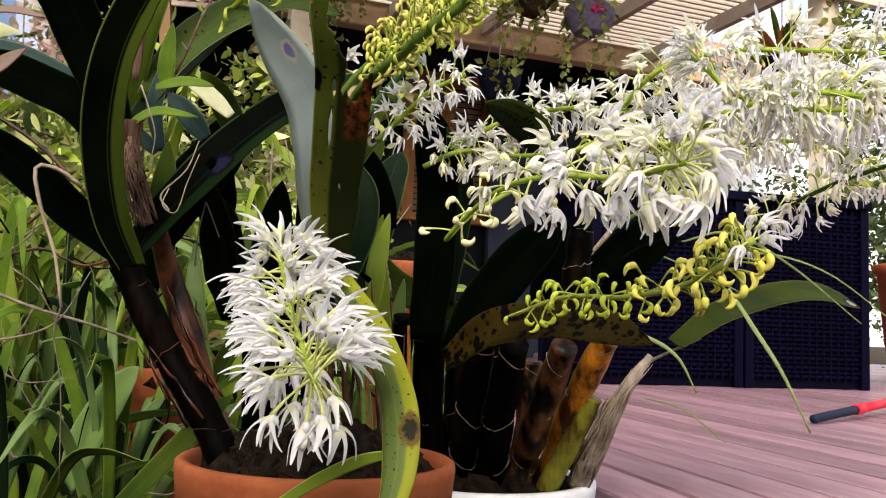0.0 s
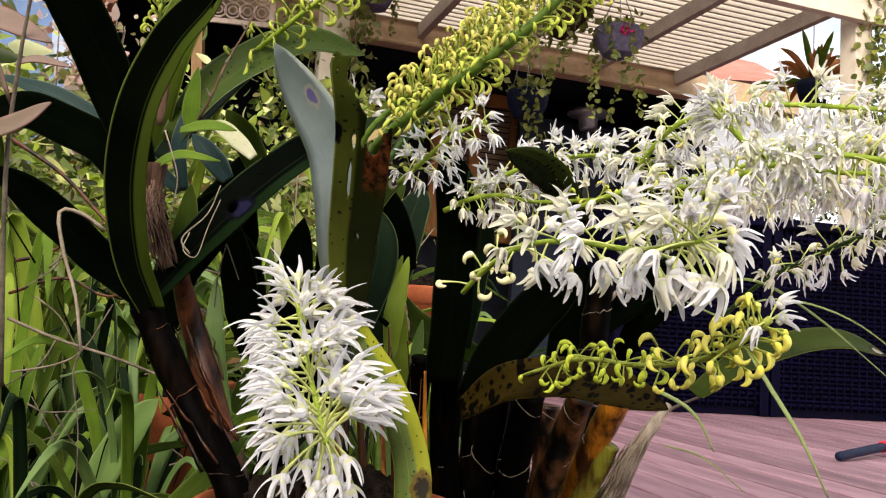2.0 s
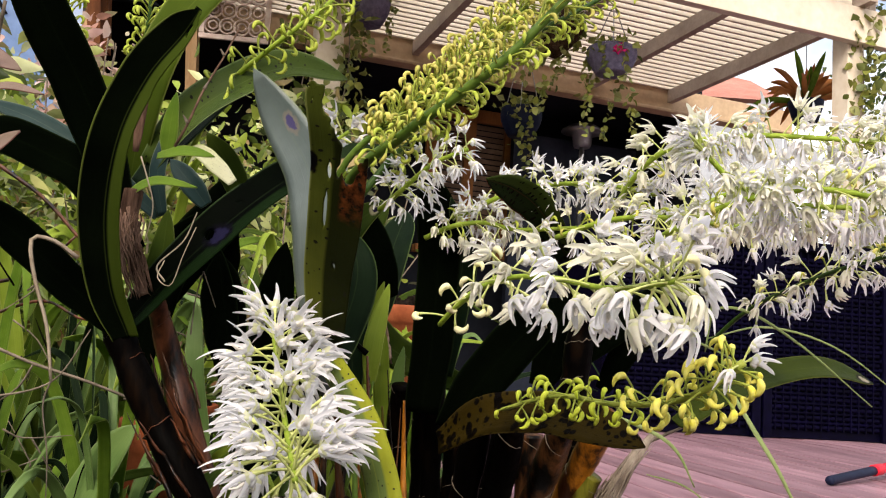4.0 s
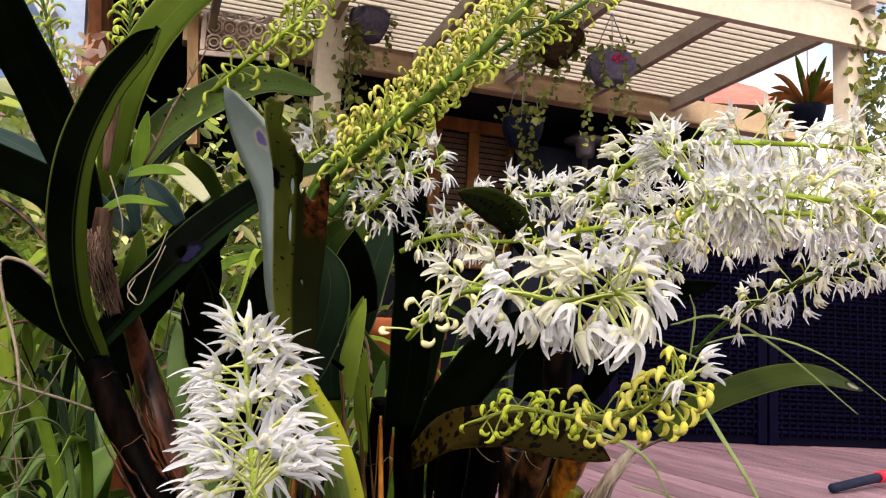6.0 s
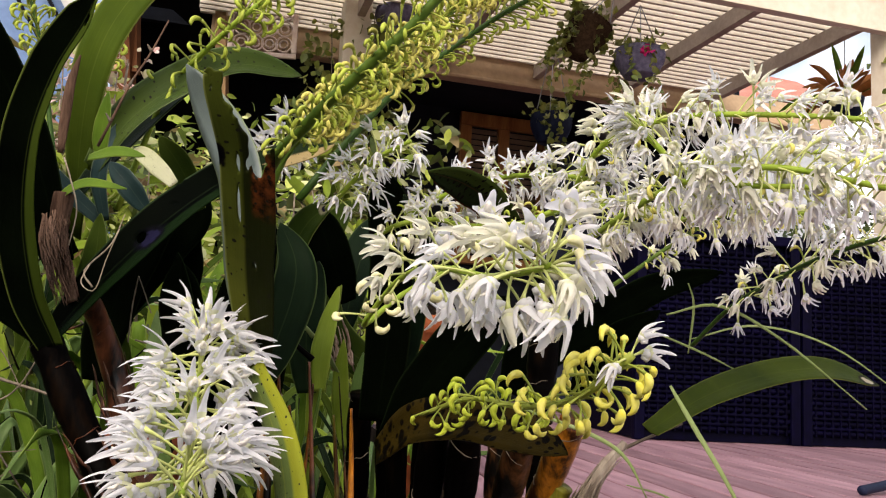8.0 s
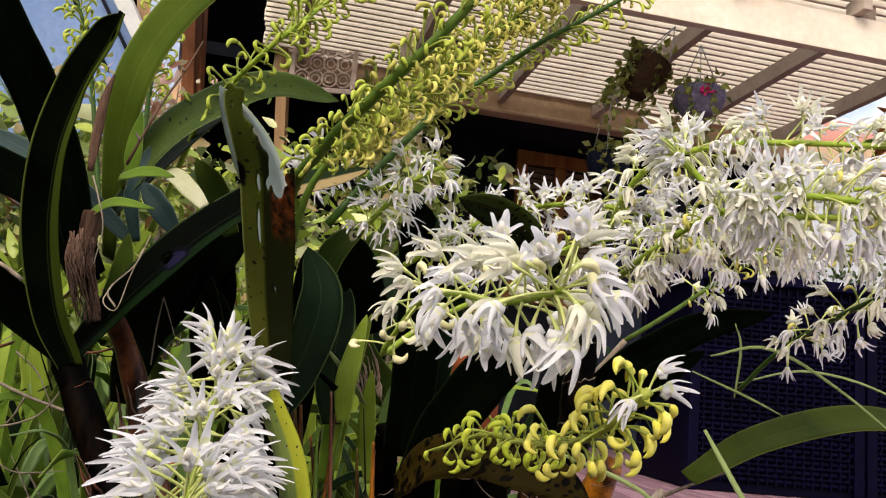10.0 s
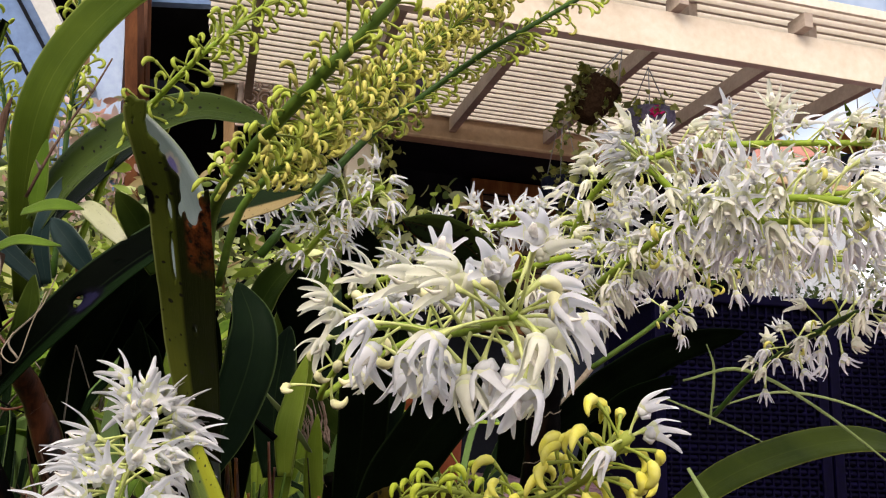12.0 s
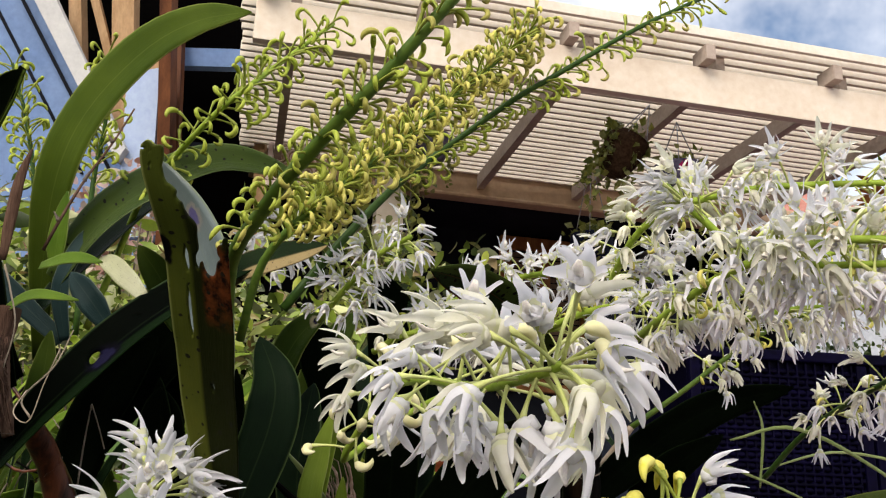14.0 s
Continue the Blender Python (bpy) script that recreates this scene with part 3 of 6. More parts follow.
def cane(parent, pts, r0, r1, mat, label="", rings=5, seed=1, name="cane", ring_mat=None):
    """A jointed cane: slightly swollen between nodes, with a thin pale torn ring at each node."""
    rnd = random.Random(seed)
    n = 48
    sp = catmull(pts, n)
    rad = []
    for i in range(n):
        v = i / (n - 1)
        r = r0 + (r1 - r0) * v
        rad.append(r * (0.93 + 0.12 * abs(math.sin(v * math.pi * rings + 0.4)) + 0.02 * rnd.uniform(-1, 1)))
    bm = bmesh.new()
    sweep(bm, sp, rad, 12)
    ob = part(name, bm, mat, parent, label)
    tan = tangents(sp)
    for k in range(1, rings + 1):
        i = min(n - 2, int((k - 0.13 + rnd.uniform(-0.15, 0.1)) / rings * (n - 1)))
        t = tan[i]
        s = t.cross(Vector((0, 1, 0.2))).normalized()
        w = s.cross(t)
        loop, tilt, g0 = [], rnd.uniform(-0.8, 0.8), rnd.uniform(0, 6)
        turn = rnd.uniform(0.45, 1.0)
        for q in range(13):
            g = g0 + 2 * math.pi * turn * q / 12
            loop.append(sp[i] + (s * math.cos(g) + w * math.sin(g)) * (rad[i] * 1.03) + t * (rad[i] * (tilt * math.cos(g) + rnd.uniform(-0.12, 0.12))))
        bm = bmesh.new()
        sweep(bm, loop, [rad[i] * rnd.uniform(0.012, 0.05) for _ in loop], 4, up=t)
        part("node_ring", bm, ring_mat or TWIG, ob)
    return ob


def fibres(parent, pts, r0, r1, count, mat, label="", seed=1, name="sheath"):
    """A torn dry sheath: many narrow curling strips wrapped round a line."""
    rnd = random.Random(seed)
    bm = bmesh.new()
    for k in range(count):
        a = 2 * math.pi * k / count + rnd.uniform(-0.3, 0.3)
        v0, v1 = rnd.uniform(0.0, 0.3), rnd.uniform(0.6, 1.0)
        sp = catmull(pts, 16)
        tan = tangents(sp)
        line = []
        flare = rnd.uniform(0.9, 1.25)
        for i in range(9):
            v = v0 + (v1 - v0) * i / 8
            j = min(15, int(v * 15))
            s = tan[j].cross(Vector((0.1, 1, 0))).normalized()
            w = s.cross(tan[j])
            r = (r0 + (r1 - r0) * v) * (1 + (flare - 1) * (i / 8) ** 2)
            g = a + 0.5 * v
            line.append(sp[j] + (s * math.cos(g) + w * math.sin(g)) * r + Vector((rnd.uniform(-1, 1), rnd.uniform(-1, 1), rnd.uniform(-1, 1))) * 0.0016)
        wd = rnd.uniform(0.04, 0.15) * r0
        sweep(bm, line, [wd * q for q in (0.8, 1, 1, 1, 0.95, 0.85, 0.7, 0.45, 0.12)], 4, flat=0.25, up=(0, 1, 0.1))
    ob = part(name, bm, mat, parent, label)
    return tagged(ob, kind="stuff")


def wire(parent, name, pts, r0, r1, mat, label="", n=16, sides=5):
    sp = catmull(pts, n)
    bm = bmesh.new()
    sweep(bm, sp, [r0 + (r1 - r0) * i / (n - 1) for i in range(n)], sides)
    return part(name, bm, mat, parent, label)

# ---- flowers and buds: origin on the stem, stalk along +z, gravity towards -y ----
def flower_mesh(seed, stalk, length, s0, s1, droop, mats, girth=1.0):
    """A fleshy spidery flower: thin stalk, short cup, five tapering fingers that sweep forward together."""
    rnd = random.Random(seed)
    bm = bmesh.new()
    pts, d, p = [], Vector((0, 0.12, 1)).normalized(), Vector((0, 0, 0))
    for i in range(7):
        pts.append(p.copy())
        p = p + d * (stalk / 6)
        d = (d + Vector((rnd.uniform(-0.05, 0.05), -0.06, 0))).normalized()
    sweep(bm, pts, [0.0011, 0.0009, 0.0008, 0.0008, 0.0009, 0.0012, 0.0019], 5, mat=2)
    h = pts[-1]
    f = (d + Vector((0, -droop * 0.25, 0))).normalized()
    right = f.cross(Vector((0, 1, 0))).normalized()
    upv = right.cross(f).normalized()
    cup = length * 0.16
    sweep(bm, [h - f * 0.001 - upv * 0.0005, h + f * cup * 0.3 - upv * 0.001, h + f * cup - upv * 0.0008, h + f * cup * 1.9], [0.0014, 0.0031 * girth, 0.0034 * girth, 0.0010], 7, mat=0)
    for k, ang in enumerate((90, 20, 160, -48, 228)):
        a = radians(ang + rnd.uniform(-10, 10))
        e = right * math.cos(a) + upv * math.sin(a)
        ln = length * rnd.uniform(0.90, 1.08) * (1.05 if k == 0 else 0.96 if k < 3 else 1.0)
        q = h + e * 0.0014 + f * 0.001
        line, steps = [], 10
        b0, b1 = radians(s0 + rnd.uniform(-8, 8)), radians(s1 + rnd.uniform(-16, 18))
        curl = radians(rnd.uniform(-10, 38))
        for i in range(steps):
            v = i / (steps - 1)
            line.append(q.copy())
            t = b0 + (b1 - b0) * min(1.0, v / 0.55) + curl * max(0.0, v - 0.5) * 2
            g = f * math.cos(t) + e * math.sin(t) + Vector((0, -1, 0)) * (1.45 * droop * v ** 1.3)
            q = q + g.normalized() * (ln / (steps - 1))
        wide = girth * (0.0018, 0.0013, 0.0013, 0.0021, 0.0021)[k]
        prof = (0.9, 1.4, 1.5, 1.25, 1.0, 0.86, 0.78, 0.70, 0.54, 0.18) if k in (0, 3, 4) else (0.8, 1.2, 1.3, 1.12, 0.98, 0.90, 0.82, 0.74, 0.56, 0.18)
        petal(bm, line, [wide * x for x in prof], -e, cup=0.55, throat=3)
    sweep(bm, [h + f * 0.0005 - upv * 0.0008, h - upv * 0.0032 + f * 0.0006, h - upv * 0.0046 + f * 0.0026, h - upv * 0.0030 + f * 0.0056], [0.0010, 0.0019 * girth, 0.0018 * girth, 0.0008], 6, mat=0)
    tongue = [h + f * 0.003 - upv * 0.001, h + f * (0.003 + cup) - upv * 0.0028, h + f * (0.006 + cup) - upv * 0.0034, h + f * (0.010 + cup) - upv * 0.002]
    sweep(bm, tongue, [0.0012, 0.0022, 0.0024, 0.0010], 6, flat=0.4, up=upv, mat=1)
    return mesh_of("flower", bm, mats)


def bud_mesh(seed, stalk, length, hook, fat, mats, plump=False):
    rnd = random.Random(seed)
    bm = bmesh.new()
    pts, d, p = [], Vector((0, 0.25, 1)).normalized(), Vector((0, 0, 0))
    for i in range(6):
        pts.append(p.copy())
        p = p + d * (stalk / 5)
        d = (d + Vector((rnd.uniform(-0.08, 0.08), -0.08, 0))).normalized()
    sweep(bm, pts, [0.0010, 0.0008, 0.0008, 0.0008, 0.0010, 0.0014], 5, mat=1)
    q = pts[-1]
    line, steps = [], 9
    side = Vector((rnd.uniform(-0.5, 0.5), -1, -0.2)).normalized()
    ax = d.cross(side).normalized()
    for i in range(steps):
        line.append(q.copy())
        d = Matrix.Rotation(radians(hook) / steps, 3, ax) @ d
        q = q + d * (length / (steps - 1))
    sweep(bm, line, [fat * x for x in ((0.55, 1.05, 1.25, 1.18, 1.02, 0.88, 0.72, 0.48, 0.14) if plump else (0.45, 0.80, 0.98, 1.02, 1.0, 0.95, 0.84, 0.60, 0.18))], 7, mat=0)
    return mesh_of("bud", bm, mats)


FLOWERS = [flower_mesh(k, st, ln, s0, s1, dr, [WHITE, LIP, STALK, THROAT], 1.0) for k, (st, ln, s0, s1, dr) in enumerate((
    (0.027, 0.0240, 44, 20, 0.5), (0.031, 0.0230, 40, 24, 0.6), (0.024, 0.0245, 48, 18, 0.4), (0.029, 0.0235, 42, 14, 0.8), (0.022, 0.0225, 50, 28, 0.3), (0.033, 0.0240, 42, 16, 0.6), (0.026, 0.0230, 46, 26, 0.7), (0.020, 0.0235, 44, 22, 0.5)))]
SHORT = [flower_mesh(110 + k, st, ln, s0, s1, dr, [WHITE, LIP, STALK, THROAT], 1.0) for k, (st, ln, s0, s1, dr) in enumerate((
    (0.027, 0.0225, 42, 16, 0.8), (0.023, 0.0215, 40, 10, 1.1), (0.032, 0.0205, 46, 20, 0.7), (0.024, 0.0210, 42, 6, 1.3), (0.029, 0.0200, 50, 24, 0.6), (0.034, 0.0205, 42, 14, 1.0), (0.025, 0.0215, 44, 8, 1.1)))]
STARS = [flower_mesh(150 + k, st, ln, s0, s1, dr, [WHITE, LIP, STALK, THROAT], 1.15) for k, (st, ln, s0, s1, dr) in enumerate((
    (0.022, 0.0195, 52, 26, 0.3), (0.020, 0.0200, 46, 18, 0.5), (0.025, 0.0190, 58, 34, 0.2), (0.023, 0.0205, 44, 10, 0.6), (0.021, 0.0195, 54, 40, 0.3)))]
CREAMY = [flower_mesh(20 + k, st, ln, s0, s1, dr, [CREAM, LIP, STALK, THROAT], 1.35) for k, (st, ln, s0, s1, dr) in enumerate((
    (0.025, 0.0200, 44, 12, 0.9), (0.022, 0.0190, 40, 2, 1.2), (0.030, 0.0205, 48, 18, 0.8)))]
FRONT = [flower_mesh(130 + k, st, ln, s0, s1, dr, [WHITE, LIP, STALK, THROAT], 1.5) for k, (st, ln, s0, s1, dr) in enumerate((
    (0.026, 0.0220, 50, 14, 1.1), (0.021, 0.0210, 46, 8, 1.4), (0.033, 0.0225, 52, 22, 1.0), (0.022, 0.0210, 46, 2, 1.6), (0.037, 0.0215, 46, 18, 1.2), (0.018, 0.0215, 54, 26, 0.9)))]
TIP = [flower_mesh(170 + k, st, 0.0200, s0, s1, dr, [WHITE, LIP, STALK, THROAT], 1.1) for k, (st, s0, s1, dr) in enumerate(((0.012, 34, 16, 0.5), (0.014, 30, 10, 0.8)))]
YELLOW_BUDS = [bud_mesh(40 + k, 0.018 + 0.0025 * k, 0.0170, h, 0.0024, [BUD_Y, BUD_STALK], True) for k, h in enumerate((165, 130, 190, 150))]
LIME_BUDS = [bud_mesh(45 + k, 0.014 + 0.0025 * k, 0.0145, h, 0.0021, [BUD_L, BUD_STALK], True) for k, h in enumerate((160, 190, 130))]
CREAM_BUDS = [bud_mesh(50 + k, 0.017 + 0.004 * k, 0.0150, h, 0.0025, [BUD_C, STALK], True) for k, h in enumerate((180, 140, 220))]
GREEN_BUDS = [bud_mesh(60 + k, 0.014 + 0.003 * k, 0.0130, h, 0.0018, [BUD_G, BUD_STALK]) for k, h in enumerate((170, 130, 210, 90))]
OCHRE_BUDS = [bud_mesh(70 + k, 0.015 + 0.004 * k, 0.0130, h, 0.0018, [BUD_O, BUD_STALK]) for k, h in enumerate((190, 150, 220, 170))]
PALE_BUDS = [bud_mesh(75 + k, 0.016 + 0.003 * k, 0.0125, h, 0.0017, [BUD_P, BUD_STALK]) for k, h in enumerate((180, 140, 210))]
SMALL_BUDS = [bud_mesh(80 + k, 0.014 + 0.003 * k, 0.0135, h, 0.0015, [BUD_G, BUD_STALK]) for k, h in enumerate((200, 170, 230))]


def spike(parent, pts, count, kinds, r0=0.0036, r1=0.0020, stem=None, lean=25.0, start=0.1, size=1.0, seed=1, label="", spread=360.0, facing=None, end=1.0, jitter=14, sag=0.0, fan=0.0, splay=0.0, power=1.0, cap=0, spin=25.0, bare=-0.45, crown=0):
    """A flower spike: a stem with flowers or buds all round it. kinds(v, rnd) gives the list of meshes to pick from at v along the stem."""
    rnd = random.Random(seed)
    n = 24
    sp = catmull(pts, n)
    tan = tangents(sp)
    bm = bmesh.new()
    sweep(bm, sp, [r0 + (r1 - r0) * i / (n - 1) for i in range(n)], 7)
    ob = part("flower_spike", bm, stem or SPIKE, parent, label)
    for k in range(count):
        v = start + (end - start) * ((k + rnd.uniform(0.1, 0.9)) / count) ** power
        i = v * (n - 1)
        a = min(int(i), n - 2)
        p, t = sp[a].lerp(sp[a + 1], i - a), tan[a].lerp(tan[a + 1], i - a).normalized()
        s = t.cross(Vector((0, 0, 1)))
        if s.length < 0.05:
            s = Vector((1, 0, 0))
        s.normalize()
        w = s.cross(t).normalized()
        ang = radians(k * 137.5 + rnd.uniform(-jitter, jitter))
        if fan:
            ang = radians(180.0 * (k % 2) + rnd.uniform(-fan, fan)) if k % 5 else radians(rnd.uniform(30, 150))
        r = s * math.cos(ang) + w * math.sin(ang)
        if facing is not None:
            fv = Vector(facing)
            if r.dot(fv) < bare:
                r = r - fv * (1.3 * r.dot(fv)) if r.dot(fv) < -0.45 else r + fv * 0.5
        ln = radians(lean + splay * (2 * v - 1) + rnd.uniform(-jitter, jitter))
        if k < crown:
            ln = radians(rnd.uniform(-78, -40))
        if k >= count - cap:
            ln = radians(rnd.uniform(48, 84))
        z = (r.normalized() * math.cos(ln) + t * math.sin(ln) + Vector((0, 0, -sag))).normalized()
        up = Vector((0, 0, 1)) - z * z.z
        if up.length < 0.15:
            up = -t
        y = (up - z * up.dot(z)).normalized()
        y = Matrix.Rotation(radians(rnd.uniform(-spin, spin)), 3, z) @ y
        x = y.cross(z)
        pick = kinds(v, rnd)
        me = rnd.choice(pick)
        q = size * rnd.uniform(0.86, 1.12)
        m = Matrix((x, y, z)).transposed().to_4x4()
        fl = new(me.name.split(".")[0], me)
        fl.parent = ob
        fl.matrix_basis = Matrix.Translation(p) @ m @ Matrix.Diagonal((q, q, q, 1))
    return ob


def only(*lists):
    return lambda v, rnd: lists[min(int(rnd.random() * len(lists)), len(lists) - 1)]


# ---- ground and deck ----
DECK_Z, SOIL_Z = 0.07, -0.16
bm = bmesh.new()
R = [0.4, 0.8, 1.4, 2.2, 3.5, 6, 12, 40, 150, 600]
rings = []
for r in R:
    rings.append([bm.verts.new((r * math.cos(a), 0.9 + r * math.sin(a), SOIL_Z + (0.02 * noise.noise(Vector((r * math.cos(a) * 4, r * math.sin(a) * 4, 0))) if r < 6 else 0))) for a in (2 * math.pi * k / 48 for k in range(48))])
for a, b in zip(rings, rings[1:]):
    for k in range(48):
        bm.faces.new((a[k], a[(k + 1) % 48], b[(k + 1) % 48], b[k]))
bm.faces.new(rings[0])
tagged(part("ground", bm, SOIL), "dark mulched garden soil round the pots", "ground", kind="structure")

TURN_DECK = radians(15.0)
deck_m = Matrix.Translation((0.215, 1.06, DECK_Z)) @ Matrix.Rotation(TURN_DECK, 4, "Z")
deck = tagged(new("deck"), "weathered reddish timber deck", "deck", kind="structure")
deck.matrix_basis = deck_m
bm = bmesh.new()
for k in range(6):
    box(bm, (0.012 + k * 1.1, -1.5, -0.19), (0.06 + k * 1.1, 6.5, -0.024))
box(bm, (0.0, -1.5, -0.2), (0.011, 6.5, -0.024))
for k in range(14):
    box(bm, (0.06, -1.4 + k * 0.55, -0.18), (6.4, -1.36 + k * 0.55, -0.05))
part("deck_frame", bm, JOIST, deck)
bm = bmesh.new()
box(bm, (0, -1.5, -0.021), (0.087, 6.5, 0.0))
bevelled(bm, 0.005)
board = mesh_of("board", bm, DECK)
for k in range(68):
    b = new("board", board)
    b.parent = deck
    b.matrix_basis = Matrix.Translation((k * 0.096, 0.0, 0.0012 * math.sin(k * 7.3)))

# ---- pots ----
def pot(name, label, centre, r, z0, z1, mat, lip=0.03, band=0.045):
    t = thing(name, label, "plant pot", at=(centre[0], centre[1], z0))
    h = z1 - z0
    bm = bmesh.new()
    prof = [(0.01, 0.0), (r * 0.66, 0.0), (r * 0.68, 0.006), (r * 0.90, h - band), (r * 0.97, h - band + 0.002), (r * 1.0, h - 0.008), (r * 0.995, h - 0.002), (r * 0.97, h), (r * 0.93, h), (r * 0.90, h - 0.008), (r * 0.86, h - lip), (r * 0.5, h - lip + 0.02), (0.01, h - lip + 0.03)]
    lathe(bm, prof, 48)
    pb = part("pot_body", bm, [mat, BARK], t)
    for f in pb.data.polygons:
        if f.center.z > h - lip - 0.001 and math.hypot(f.center.x, f.center.y) < r * 0.84:
            f.material_index = 1
    bm = bmesh.new()
    rnd = random.Random(5)
    for _ in range(260):
        a, q = rnd.random() * 6.28, r * 0.8 * math.sqrt(rnd.random())
        m = Matrix.Translation((q * math.cos(a), q * math.sin(a), h - lip + 0.012 + 0.035 * (1 - (q / r / 0.8) ** 2))) @ Euler((rnd.random() * 3, rnd.random() * 3, rnd.random() * 3)).to_matrix().to_4x4()
        s = rnd.uniform(0.008, 0.018)
        box(bm, (-s, -s * 0.7, -s * 0.4), (s, s * 0.7, s * 0.4), m)
    tagged(part("potting_bark", bm, BARK, t, "dark chunky potting bark"), kind="stuff")
    return t


pot("terracotta_pot", "orange terracotta pot with a thick rolled rim, on the soil", (-0.108, 0.780), 0.124, SOIL_Z, 0.142, TERRA)
pot("white_pot", "white plastic pot with a rounded rim, beside the deck", (0.05, 1.06), 0.142, SOIL_Z, 0.088, WHITE_POT)

# ---- the orchid in the terracotta pot ----
orchid = thing("orchid", "dark strap-leaved rock orchid with a white spike, in terracotta pot", "orchid plant", "orchids", at=(-0.10, 0.79, 0.11))
IN_WORLD.append(orchid)
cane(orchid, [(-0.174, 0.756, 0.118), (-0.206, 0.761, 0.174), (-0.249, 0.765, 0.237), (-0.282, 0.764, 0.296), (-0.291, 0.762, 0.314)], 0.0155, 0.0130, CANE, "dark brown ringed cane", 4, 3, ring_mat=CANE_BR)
cane(orchid, [(-0.209, 0.857, 0.115), (-0.246, 0.857, 0.219), (-0.272, 0.860, 0.286), (-0.281, 0.836, 0.332), (-0.282, 0.793, 0.365)], 0.0165, 0.008, CANE_BR, "brown cane in flaking papery bark", 4, 4, ring_mat=CANE_BR)
cane(orchid, [(-0.294, 0.775, 0.441), (-0.295, 0.774, 0.406), (-0.285, 0.772, 0.375), (-0.272, 0.770, 0.344)], 0.009, 0.005, PINK_SHEATH, "brown papery stub", 3, 14)
fibres(orchid, [(-0.290, 0.759, 0.418), (-0.287, 0.754, 0.396), (-0.278, 0.752, 0.370), (-0.262, 0.750, 0.336)], 0.0100, 0.0085, 70, PINK_SHEATH, "torn brown fibrous sheath", 5)
leaf(orchid, [(-0.275, 0.753, 0.306), (-0.288, 0.734, 0.348), (-0.289, 0.708, 0.408), (-0.272, 0.678, 0.467), (-0.242, 0.649, 0.509), (-0.206, 0.618, 0.534), (-0.190, 0.604, 0.549)], 0.042, HALF_LEAF, "folded leaf painted black in shade outside and lit olive inside", roll=-12, fold=0.45, tip=0.35, base=0.6, blunt=0.10, seed=2, n=110, m=24, bites=((0.66, 0.88, 0.13, 0.035), (0.55, 0.63, 0.02, 0.004)))
leaf(orchid, [(-0.296, 0.790, 0.380), (-0.322, 0.775, 0.470), (-0.345, 0.757, 0.530), (-0.362, 0.740, 0.567), (-0.378, 0.720, 0.605), (-0.402, 0.700, 0.660)], 0.050, SHADED_LEAF, roll=-10, tip=0.25, seed=3)
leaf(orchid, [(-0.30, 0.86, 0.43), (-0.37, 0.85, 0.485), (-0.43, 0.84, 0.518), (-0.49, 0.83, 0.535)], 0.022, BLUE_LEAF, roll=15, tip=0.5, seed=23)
leaf(orchid, [(-0.289, 0.757, 0.313), (-0.329, 0.744, 0.348), (-0.361, 0.721, 0.381), (-0.399, 0.687, 0.415)], 0.034, SHADED_LEAF, roll=25, fold=0.3, seed=4)
leaf(orchid, [(-0.298, 0.791, 0.383), (-0.339, 0.785, 0.447), (-0.378, 0.772, 0.469), (-0.415, 0.761, 0.481), (-0.456, 0.751, 0.479)], 0.040, SHADED_LEAF, roll=20, base=0.8, seed=5)
leaf(orchid, [(-0.283, 0.767, 0.317), (-0.245, 0.772, 0.368), (-0.200, 0.787, 0.423), (-0.161, 0.823, 0.470), (-0.124, 0.870, 0.510)], 0.050, STAINED_LEAF, "leaf with painted lit and shaded halves and a purple-black sunken patch", roll=-28, fold=0.3, seed=6, n=90, m=20, bites=((0.42, 0.40, 0.12, 0.022), (0.30, 0.56, 0.03, 0.006), (0.0, 0.62, 0.06, 0.02)))
leaf(orchid, [(-0.312, 0.857, 0.482), (-0.279, 0.852, 0.530), (-0.235, 0.859, 0.570), (-0.185, 0.887, 0.604), (-0.129, 0.930, 0.609)], 0.050, SPECK_LEAF, roll=-22, fold=0.35, tip=0.45, seed=7)
leaf(orchid, [(-0.326, 0.863, 0.459), (-0.293, 0.876, 0.511), (-0.251, 0.906, 0.578), (-0.220, 0.941, 0.625), (-0.176, 0.981, 0.648)], 0.045, DEEP_LEAF, roll=-30, fold=0.3, tip=0.4, seed=8)
leaf(orchid, [(-0.360, 0.924, 0.422), (-0.331, 0.861, 0.509), (-0.306, 0.824, 0.575), (-0.279, 0.813, 0.628), (-0.231, 0.805, 0.677), (-0.183, 0.796, 0.697), (-0.133, 0.791, 0.701)], 0.047, ARCH_LEAF, "long arching olive-green leaf", roll=-8, fold=0.15, tip=0.4, base=0.35, seed=9)
leaf(orchid, [(-0.102, 0.795, 0.265), (-0.110, 0.768, 0.335), (-0.113, 0.752, 0.378), (-0.118, 0.750, 0.422), (-0.132, 0.765, 0.470), (-0.165, 0.782, 0.520), (-0.1945, 0.779, 0.565)], 0.052, SKY_SHEEN_LEAF, "leaf painted with pale sky sheen, with purple blotches", roll=-28, fold=0.12, tip=0.32, base=0.3, seed=10)
